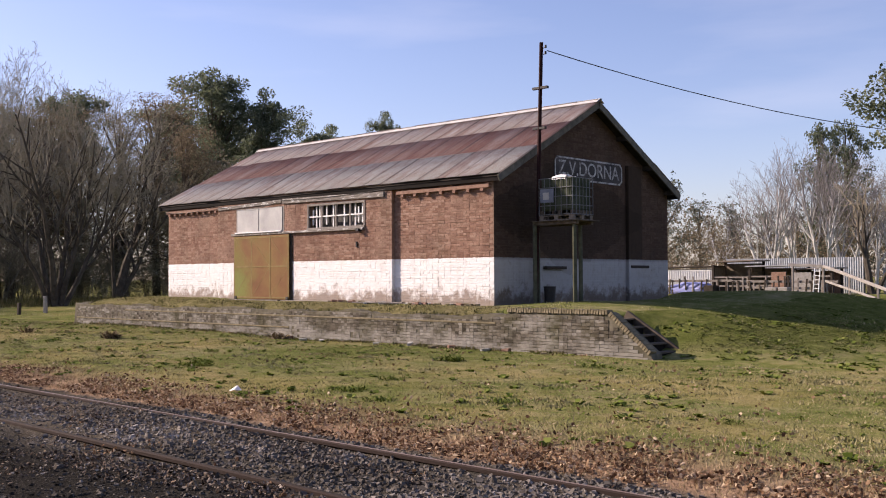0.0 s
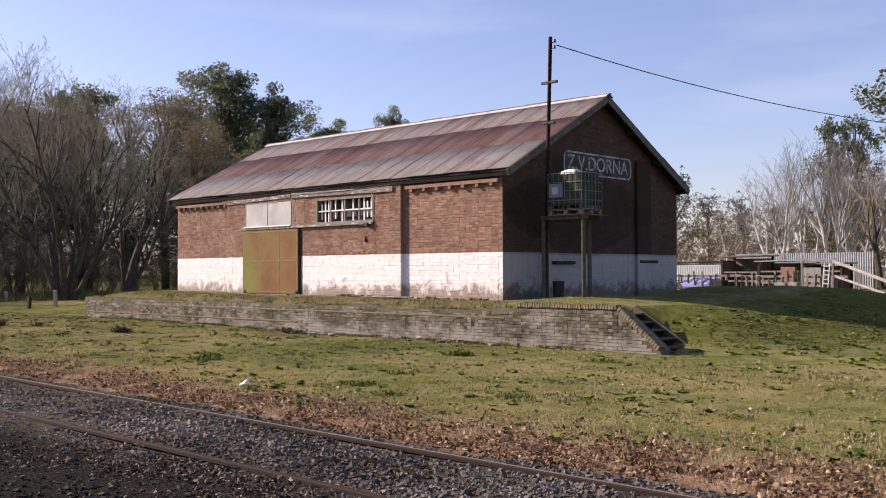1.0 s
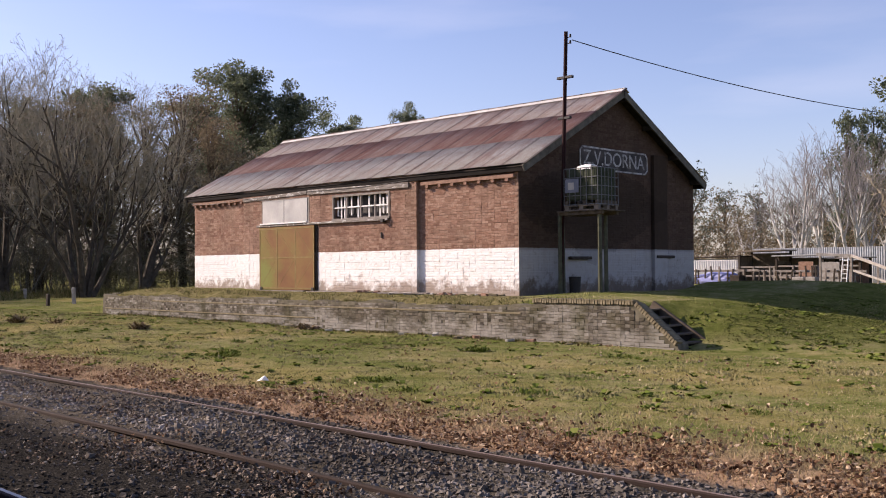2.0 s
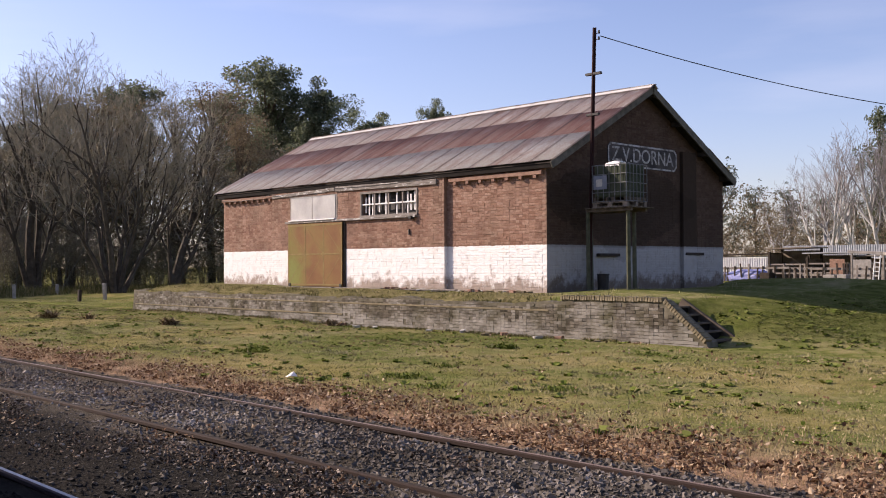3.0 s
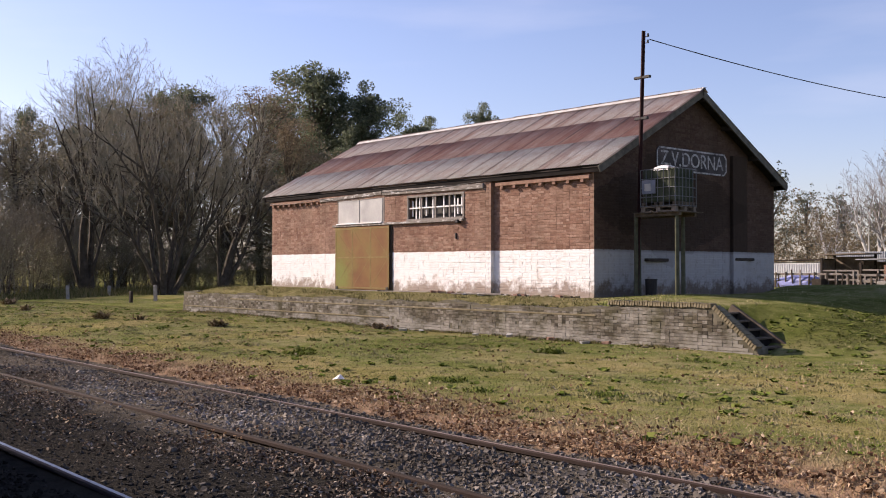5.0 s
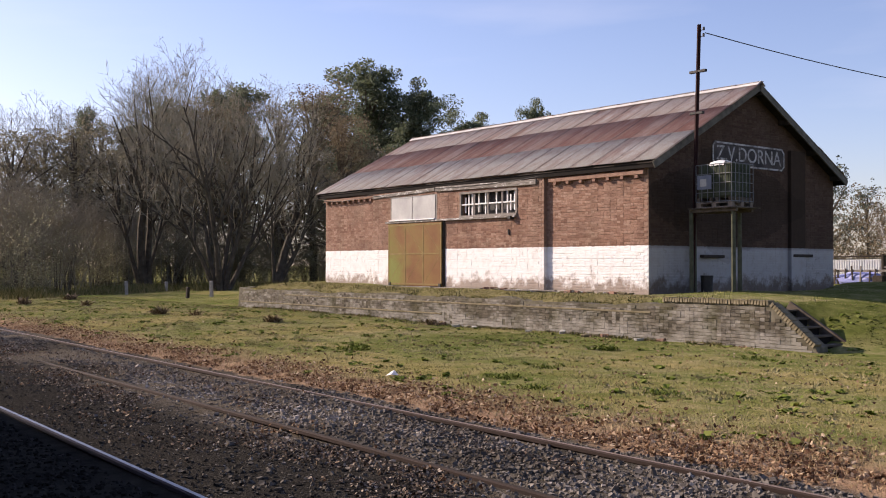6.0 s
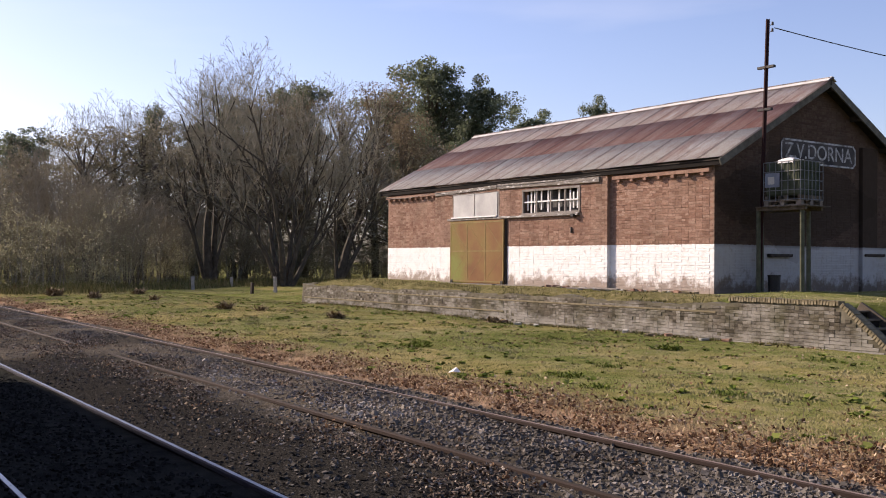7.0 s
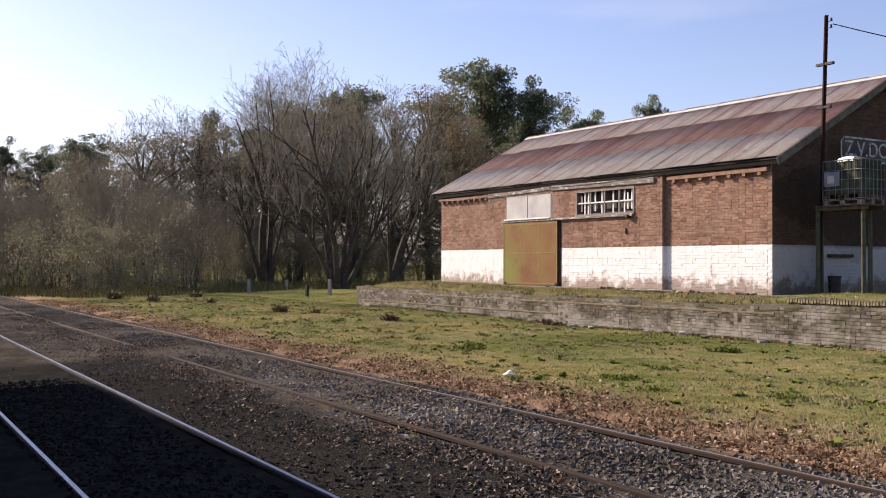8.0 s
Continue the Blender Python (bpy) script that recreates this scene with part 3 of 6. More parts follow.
def shed_part(name, bm, material, label="", parent=None, smooth=False):
    return part(name, bm, material, parent or shed, label, smooth)


def pierced(xs, zs, holes, y0, y1):
    """A solid wall slab along x with rectangular openings, as one skin."""
    bm = bmesh.new()
    def solid(i, j):
        if not (0 <= i < len(xs) - 1 and 0 <= j < len(zs) - 1):
            return False
        cx, cz = (xs[i] + xs[i + 1]) / 2, (zs[j] + zs[j + 1]) / 2
        return not any(a < cx < b and c < cz < d for a, b, c, d in holes)
    vs = {}
    def v(i, j, y):
        if (i, j, y) not in vs:
            vs[i, j, y] = bm.verts.new((xs[i], y, zs[j]))
        return vs[i, j, y]
    for i in range(len(xs) - 1):
        for j in range(len(zs) - 1):
            if not solid(i, j):
                continue
            q = ((i, j), (i + 1, j), (i + 1, j + 1), (i, j + 1))
            bm.faces.new([v(*c, y0) for c in q])
            bm.faces.new([v(*c, y1) for c in reversed(q)])
            for (di, dj), (p, r) in (((0, -1), (0, 1)), ((1, 0), (1, 2)), ((0, 1), (2, 3)), ((-1, 0), (3, 0))):
                if not solid(i + di, j + dj):
                    bm.faces.new((v(*q[r], y0), v(*q[p], y0), v(*q[p], y1), v(*q[r], y1)))
    return bm


WINDOW, DOORWAY, HATCH = (-8.00, -5.21, 2.33, 3.12), (-12.0, -9.0, -0.08, 2.25), (-12.0, -9.42, 2.25, 3.12)


def front_wall():
    label = "weathered red brick wall, limewashed below"
    shed_part("front_wall", box(-L + T, STEP_L, 0, T, -0.5, WALL_TOP), MAT["wall_core"], label)
    shed_part("front_wall", box(STEP_R, -T, 0, T, -0.5, WALL_TOP), MAT["wall_core"], label)
    xs = (STEP_L, -12.0, -9.42, -9.0, -8.00, -5.21, STEP_R)
    shed_part("front_wall", pierced(xs, (-0.5, -0.08, 2.25, 2.33, 3.12, WALL_TOP), (WINDOW, DOORWAY, HATCH), -STEP, T), MAT["wall_core"], label)


def gable(x0, x1, name):
    out = [(0.0, -0.5), (W, -0.5), (W, EAVE_Z + SLOPE * OVER - 0.10), (W / 2, RIDGE_Z - 0.10), (0.0, EAVE_Z + SLOPE * OVER - 0.10)]
    shed_part(name, prism(out, x0, x1, "x"), MAT["wall_core"], "brick gable wall, limewashed below")


front_wall()
gable(-T, 0.0, "gable_wall")
gable(-L, -L + T, "gable_wall")
shed_part("back_wall", box(-L + T, -T, W - T, W, -0.5, WALL_TOP), MAT["wall_core"])
shed_part("inner_floor", box(-L + T, -T, T, W - T, -0.4, -0.08), MAT["concrete"])
# brick pier on the gable
shed_part("pier", box(0.0, 0.13, 6.75, 7.55, -0.4, 4.35, 0.01), MAT["pier_brick"], "shallow brick pier on the gable")
for y0, y1, z in ((2.25, 3.25, 0.92), (6.85, 7.95, 0.97)):
    shed_part("ledge", box(0.0, 0.16, y0, y1, z, z + 0.09, 0.015), MAT["timber_dark"], "dark stained projecting brick ledge")


def dentils(x0, x1, drops):
    """Corbelled brick course below the eave, with hanging headers."""
    shed_part("corbel_course", box(x0, x1, -0.12, 0.0, 3.22, 3.33, 0.008), MAT["loose_brick"], "corbelled brick course under the eave")
    n = drops
    me = bpy.data.meshes.new("corbel_brick")
    bm = box(-0.06, 0.06, -0.115, 0.0, -0.085, 0.0, 0.006)
    bm.to_mesh(me)
    bm.free()
    for i in range(n):
        x = x0 + (i + 0.5) * (x1 - x0) / n
        ob = mesh_ob("corbel_brick", me, MAT["loose_brick"], shed)
        ob.location = (x, 0, 3.216)


dentils(-3.82, -0.08, 7)
dentils(-16.80, -13.26, 9)


def roof():
    top = shed_part("roof", beam((-L - GOVER, W / 2, RIDGE_Z - 0.09), (GOVER, W / 2, RIDGE_Z - 0.09), 0.08, 0.16), MAT["timber_dark"], "rusty corrugated iron roof")
    # one corrugated sheet, lying along +y upward
    run = (W / 2 + OVER)
    length = math.hypot(run, RIDGE_Z - EAVE_Z)
    cols, width, rows = 22, (L + 2 * GOVER) / 22, 3
    sl = length / rows + 0.10
    n = 66
    s = np.linspace(0, width + 0.06, n + 1)
    z = 0.011 * np.sin(2 * math.pi * s / 0.0785)
    vs, fs = [], []
    for k, dz in enumerate((0.0, -0.003)):
        for t in (0.0, sl):
            vs += [(a - width / 2, t, b + dz) for a, b in zip(s, z)]
    m = n + 1
    for i in range(n):
        fs.append((i, i + 1, m + i + 1, m + i))
        fs.append((2 * m + i, 3 * m + i, 3 * m + i + 1, 2 * m + i + 1))
        fs.append((i, 2 * m + i, 2 * m + i + 1, i + 1))
        fs.append((m + i, m + i + 1, 3 * m + i + 1, 3 * m + i))
    meshes = []
    for mat in ("sheet_low", "sheet_mid", "sheet_top"):
        me = raw_mesh("sheet", np.array(vs), np.array(fs))
        me.materials.append(MAT[mat])
        for p in me.polygons:
            p.use_smooth = True
        meshes.append(me)
    ang = math.degrees(math.atan(SLOPE))
    rnd = random.Random(3)
    for side in (0, 1):
        for r in range(rows):
            for c in range(cols):
                x = -L - GOVER + (c + 0.5) * width
                t = r * length / rows
                y = -OVER + t * math.cos(math.radians(ang))
                zz = EAVE_Z + t * math.sin(math.radians(ang)) + 0.009 * (c % 2) + 0.010 * (rows - r) + 0.012 + rnd.uniform(0, 0.004)
                if r == 0:
                    y -= rnd.uniform(0, 0.035)
                ob = mesh_ob("sheet", meshes[r], None, top)
                m4 = pose(x, y, zz, ang + rnd.uniform(-0.25, 0.25), 0, rnd.uniform(-0.2, 0.2))
                if side:
                    m4 = pose(-L, W, 0, 0, 0, 180) @ m4
                ob.matrix_basis = m4
    # ridge cap
    cap = prism([(-0.22, -0.10), (-0.02, 0.035), (0.02, 0.035), (0.22, -0.10), (0.2, -0.115), (0.0, 0.015), (-0.2, -0.115)], -L - GOVER - 0.03, GOVER + 0.03, "x")
    bmesh.ops.translate(cap, vec=(0, W / 2, RIDGE_Z + 0.05), verts=cap.verts)
    part("ridge_cap", cap, MAT["ridge"], top, "pale galvanised ridge capping")
    # soffit lining below the sheets keeps the inside dark
    for y0, y1 in ((-OVER + 0.03, W / 2), (W + OVER - 0.03, W / 2)):
        za, zb = EAVE_Z - 0.03, RIDGE_Z - 0.045
        bm = bmesh.new()
        q = [(-L - GOVER + 0.02, y0, za), (GOVER - 0.02, y0, za), (GOVER - 0.02, y1, zb), (-L - GOVER + 0.02, y1, zb)]
        a = [bm.verts.new(v) for v in q]
        b = [bm.verts.new((v[0], v[1], v[2] + 0.02)) for v in q]
        bm.faces.new(a)
        bm.faces.new(b[::-1])
        for i in range(4):
            bm.faces.new((a[i], a[(i + 1) % 4], b[(i + 1) % 4], b[i]))
        part("boarding", bm, MAT["timber_dark"], top)
    # barge boards and purlin ends on both gables, fascia along the eaves
    for x in (GOVER - 0.03, -L - GOVER + 0.03):
        for y0, s in ((-OVER, 1), (W + OVER, -1)):
            part("barge_board", beam((x, y0, EAVE_Z - 0.10), (x, W / 2, RIDGE_Z - 0.10), 0.05, 0.20, 0.004), MAT["barge"], top, "grey-green weathered barge board")
    for f in (0.08, 0.36, 0.68, 0.97):
        for s in (0, 1):
            y = -OVER + f * (W / 2 + OVER)
            y = W - y if s else y
            zc = EAVE_Z + f * (RIDGE_Z - EAVE_Z) - 0.16
            part("purlin", beam((0.0, y, zc), (GOVER - 0.05, y, zc), 0.10, 0.16, 0.004), MAT["timber_dark"], top)
    for y in (-OVER + 0.07, W + OVER - 0.07):
        part("fascia", box(-L - GOVER + 0.06, GOVER - 0.06, y - 0.015, y + 0.015, EAVE_Z - 0.16, EAVE_Z - 0.012, 0.004), MAT["near_black"], top, "near-black fascia board")


roof()


def sheet_door():
    x0, x1 = -12.10, -8.93
    d = shed_part("door", box(x0, x1, -STEP - 0.09, -STEP - 0.05, -0.04, 2.19, 0.004), MAT["door"], "rusty ochre and green sheet-metal sliding door, closed")
    for x in (x0 + 0.03, x0 + 1.05, x0 + 2.12, x1 - 0.03):
        part("stile", box(x - 0.03, x + 0.03, -STEP - 0.095, -STEP - 0.09, -0.03, 2.18, 0.001), MAT["door_seam"], d)
    for z in (0.02, 1.10, 2.13):
        part("rail", box(x0, x1, -STEP - 0.097, -STEP - 0.091, z - 0.025, z + 0.025, 0.001), MAT["door_seam"], d)
    for xa, xb in ((x0 + 0.06, x0 + 1.02), (x0 + 1.08, x0 + 2.09), (x0 + 2.15, x1 - 0.06)):
        part("brace", beam((xa, -STEP - 0.0868, 0.05), (xb, -STEP - 0.0868, 1.07), 0.012, 0.024, 0.003), MAT["door_seam"], d)
        part("brace", beam((xa, -STEP - 0.0868, 2.10), (xb, -STEP - 0.0868, 1.13), 0.012, 0.024, 0.003), MAT["door_seam"], d)
    for x in (x0 + 0.05, x1 - 0.15):
        part("guide", box(x, x + 0.12, -STEP - 0.12, -STEP - 0.04, -0.05, 0.06, 0.006), MAT["black_iron"], d)
    shed_part("door_edge", box(x1, x1 + 0.10, -STEP - 0.04, -STEP, -0.04, 2.2, 0.004), MAT["timber_dark"], "dark timber door jamb")
    shed_part("door_rail", box(-12.3, -5.20, -STEP - 0.10, -STEP, 2.215, 2.29, 0.006), MAT["peeling"], "weathered timber rail over the door")
    for xa, xb in ((-11.98, -10.72), (-10.69, -9.37)):
        shed_part("sheet_panel", box(xa, xb, -STEP - 0.03, -STEP + 0.02, 2.30, 3.15, 0.004), MAT["panel_sheet"], "dull silver flat metal sheet")
    shed_part("panel_sill", box(-12.02, -9.32, -STEP - 0.13, -STEP - 0.03, 2.292, 2.335, 0.006), MAT["white_paint"], "narrow white-painted sill below the sheets")
    shed_part("panel_frame", box(-12.06, -9.28, -STEP - 0.015, -STEP + 0.06, 2.28, 3.18), MAT["timber_grey"])


def barred_window():
    x0, x1, z0, z1 = -8.00, -5.21, 2.33, 3.12
    w = root("window", (0, 0, 0))
    w.parent = shed
    w["label"] = "barred window with worn white muntins and dark panes"
    bm = bmesh.new()
    box(x0 - 0.03, x1 + 0.03, -STEP - 0.03, -STEP + 0.06, z1 - 0.04, z1 + 0.03, bm=bm)
    box(x0 - 0.03, x1 + 0.03, -STEP - 0.05, -STEP + 0.06, z0 - 0.05, z0 + 0.03, bm=bm)
    box(x0 - 0.03, x0 + 0.04, -STEP - 0.025, -STEP + 0.055, z0 + 0.03, z1 - 0.04, bm=bm)
    box(x1 - 0.04, x1 + 0.03, -STEP - 0.025, -STEP + 0.055, z0 + 0.03, z1 - 0.04, bm=bm)
    part("frame", bm, MAT["timber_grey"], w)
    n = 4
    for i in range(1, n):
        x = x0 + i * (x1 - x0) / n
        part("mullion", box(x - 0.035, x + 0.035, -STEP, -STEP + 0.06, z0 + 0.03, z1 - 0.04, 0.004), MAT["timber_grey"], w)
    part("transom", box(x0 + 0.04, x1 - 0.04, -STEP + 0.004, -STEP + 0.056, (z0 + z1) / 2 - 0.025, (z0 + z1) / 2 + 0.02, 0.004), MAT["white_paint"], w)
    rnd = random.Random(5)
    for i in range(n):
        for j in range(1, 4):
            x = x0 + (i + j / 4) * (x1 - x0) / n + rnd.uniform(-0.02, 0.02)
            if rnd.random() < 0.12:
                continue
            part("bar", box(x - 0.03, x + 0.03, -STEP + 0.06, -STEP + 0.09, z0 + 0.02 + rnd.choice((0, 0, 0.1)), z1 - 0.03 - rnd.choice((0, 0, 0.12)), 0.004), MAT["white_paint"], w)
    # black sheet takes the place of the dark interior
    part("backing", box(x0, x1, 0.1, 0.13, z0, z1), MAT["black_iron"], w, "black panel standing for the unlit interior behind the bars")
    # timber lintel along the wall head
    shed_part("lintel", beam((-9.35, -STEP - 0.03, 3.33), (-4.28, -STEP - 0.03, 3.27), 0.07, 0.17, 0.012), MAT["peeling"], "long weathered grey timber lintel")
    shed_part("lintel", beam((-13.2, -STEP - 0.02, 3.24), (-9.4, -STEP - 0.02, 3.34), 0.05, 0.12, 0.01), MAT["peeling"], "weathered grey timber lintel")
    shed_part("hook", box(-5.48, -5.34, -STEP - 0.16, -STEP, 2.16, 2.26, 0.01), MAT["black_iron"])
    shed_part("hook", box(-5.59, -5.54, -STEP - 0.05, -STEP, 1.66, 1.84, 0.006), MAT["black_iron"])


sheet_door()
barred_window()


# ---------------------------------------------------------------- sign on the gable
def text_mesh(body, size):
    cu = bpy.data.curves.new("text", "FONT")
    cu.body, cu.size, cu.extrude, cu.align_x, cu.align_y = body, size, 0.004, "CENTER", "CENTER"
    cu.offset = 0.002
    ob = new("text", cu)
    bpy.context.view_layer.update()
    me = bpy.data.meshes.new_from_object(ob.evaluated_get(bpy.context.evaluated_depsgraph_get()))
    bpy.data.objects.remove(ob)
    bpy.data.curves.remove(cu)
    return me


def station_sign():
    y0, y1, z0, z1, x = 2.82, 6.52, 3.66, 4.38, 0.0
    top = root("station_sign", (x, (y0 + y1) / 2, (z0 + z1) / 2), "faded dark name board with white border and lettering on the gable", "sign")
    w, h, c = (y1 - y0) / 2, (z1 - z0) / 2, 0.13
    def octo(w, h, c):
        return [(-w, -h + c), (-w + c, -h), (w - c, -h), (w, -h + c), (w, h - c), (w - c, h), (-w + c, h), (-w, h - c)]
    part("board", prism(octo(w, h, c), 0.0, 0.03, "x"), MAT["sign"], top)
    o, i = octo(w - 0.01, h - 0.01, c), octo(w - 0.06, h - 0.06, c - 0.02)
    bm = bmesh.new()
    rings = [[bm.verts.new((d, a, z)) for a, z in q] for d, q in ((0.034, o), (0.034, i), (0.04, i), (0.04, o))]
    for p, q in ((0, 1), (1, 2), (2, 3), (3, 0)):
        for n in range(8):
            bm.faces.new((rings[p][n], rings[p][(n + 1) % 8], rings[q][(n + 1) % 8], rings[q][n]))
    part("border", bm, MAT["letters"], top, "worn white painted border")
    me = text_mesh("Z.V.DORNA", 0.62)
    xs = [v.co.x for v in me.vertices]
    k = 3.30 / (max(xs) - min(xs))
    me.transform(Matrix.Diagonal((k, 1.0, 1.0, 1.0)))
    ob = mesh_ob("lettering", me, MAT["letters"], top, "worn white capital letters")
    ob.matrix_basis = pose(0.036, 0, 0, 90, 0, 90)


station_sign()


# ---------------------------------------------------------------- loading platform
def loading_platform():
    top = root("loading_platform", (0, FRONT, -1.05), "crumbling mossy brick loading platform in front of the shed", "platform")
    y0 = FRONT
    # face with a sloping end at the steps and a ragged top
    rnd = random.Random(11)
    xs = [-18.7 + 0.25 * i for i in range(int((5.55 + 18.7) / 0.25) + 1)]
    outline = [(-18.85, -0.3), (-18.75, 1.0 - 0.12)]
    face = [(-18.85, -1.3), (-18.72, -0.22)]
    for x in xs[1:]:
        dip = 0.0 if x > 3.0 else 0.12 + 0.05 * math.sin(x * 1.7) * math.sin(x * 0.6)
        face.append((x, -0.13 - dip + rnd.uniform(-0.03, 0.03)))
    face += [(5.72, -0.13), (6.80, -0.98), (6.84, -1.3)]
    bm = bmesh.new()
    lo = [bm.verts.new((a, 0.0, z + 1.05)) for a, z in face]
    hi = [bm.verts.new((a, 0.42, z + 1.05)) for a, z in face]
    n = len(face)
    bm.faces.new(lo)
    bm.faces.new(hi[::-1])
    for i in range(n):
        bm.faces.new((lo[i], lo[(i + 1) % n], hi[(i + 1) % n], hi[i]))
    part("face_wall", bm, MAT["platform_core"], top, "weathered brick face with lime and moss")
    # bricks on edge along the coping and down the sloping end
    meshes = []
    for k in range(4):
        r2 = random.Random(k)
        b = box(-0.032, 0.032, -0.02, 0.23, -0.05, 0.055, 0.008)
        for v in b.verts:
            v.co += Vector((r2.uniform(-0.006, 0.006), r2.uniform(-0.01, 0.01), r2.uniform(-0.006, 0.006)))
        me = bpy.data.meshes.new("coping_brick")
        b.to_mesh(me)
        b.free()
        me.materials.append(MAT["mossy_brick"])
        meshes.append(me)
    x = 2.9
    while x < 5.68:
        ob = mesh_ob("coping_brick", rnd.choice(meshes), None, top)
        dip = 0.0
        ob.matrix_basis = pose(x, -0.015, 1.05 - 0.10 - dip + rnd.uniform(-0.012, 0.006), rnd.uniform(-3, 3), rnd.uniform(-5, 5), rnd.uniform(-4, 4))
        x += 0.073 if x > 2.0 else rnd.choice((0.085, 0.085, 0.26))
    steps = 18
    for i in range(steps):
        f = (i + 0.5) / steps
        ob = mesh_ob("coping_brick", rnd.choice(meshes), None, top)
        ob.matrix_basis = pose(5.76 + 1.02 * f, -0.02, 1.05 - 0.12 - 0.84 * f, rnd.uniform(-3, 3), 39 + rnd.uniform(-6, 6), rnd.uniform(-4, 4))
    # string courses, slightly proud, and an exposed footing
    for z, x0, x1 in ((0.26, -18.6, -5.5), (0.60, -15.0, 2.5)):
        part("string_course", box(x0, x1, -0.022, 0.0, z, z + 0.05, 0.008), MAT["mossy_brick"], top)
    part("end_wall", box(-18.85, -18.3, 0.42, 13.0, -0.3, 0.86, 0.02), MAT["platform_core"], top)
    return top


def platform_steps():
    top = root("steps", (5.5, -2.42, -1.05), "short flight of worn dark open steps at the platform end", "steps")
    y0, y1 = 0.02, 0.92
    a, b = Vector((-0.22, 0, 0.86)), Vector((1.24, 0, -0.04))
    for y in (y1,):
        part("stringer", beam((a.x, y, a.z), (b.x, y, b.z), 0.09, 0.20, 0.01), MAT["old_timber"], top, "weathered brown stringer")
    for i in range(5):
        f = (i + 0.55) / 5.2
        p = a.lerp(b, f)
        part("tread", box(p.x - 0.12, p.x + 0.11, y0 - 0.02, y1 - 0.036, p.z - 0.03, p.z + 0.01, 0.006), MAT["old_timber"], top)
        # near-black boards stand for the shade in the gaps between treads
        part("riser", box(p.x + 0.02, p.x + 0.05, y0, y1 - 0.04, p.z - 0.19, p.z - 0.032, 0.004), MAT["near_black"], top)
    return top


platform = loading_platform()
platform_steps()


# ---------------------------------------------------------------- water tank on its stand, pole and wire
def tank_stand():
    top = root("tank_stand", (1.5, 1.3, -0.1), "four-legged timber stand under the water tank by the gable", "stand")
    for x, y in ((0.76, 0.90), (2.09, 0.95), (1.72, 1.75), (0.22, 1.74)):
        part("leg", rod((x - 1.5, y - 1.3, -0.2), (x - 1.5 - 0.01, y - 1.3, 2.24), 0.062, 0.056, 9), MAT["post_wood"], top)
    for y, x0, x1 in ((0.92, -0.80, 0.72), (1.75, -1.38, 0.62)):
        part("bearer", box(x0, x1, y - 1.3 - 0.05, y - 1.3 + 0.05, 2.24, 2.33, 0.006), MAT["old_timber"], top)
    for i in range(7):
        x = -0.68 + i * 0.226
        part("deck_board", box(x - 0.09, x + 0.09, -0.52, 0.62, 2.33, 2.358, 0.004), MAT["old_timber"], top)


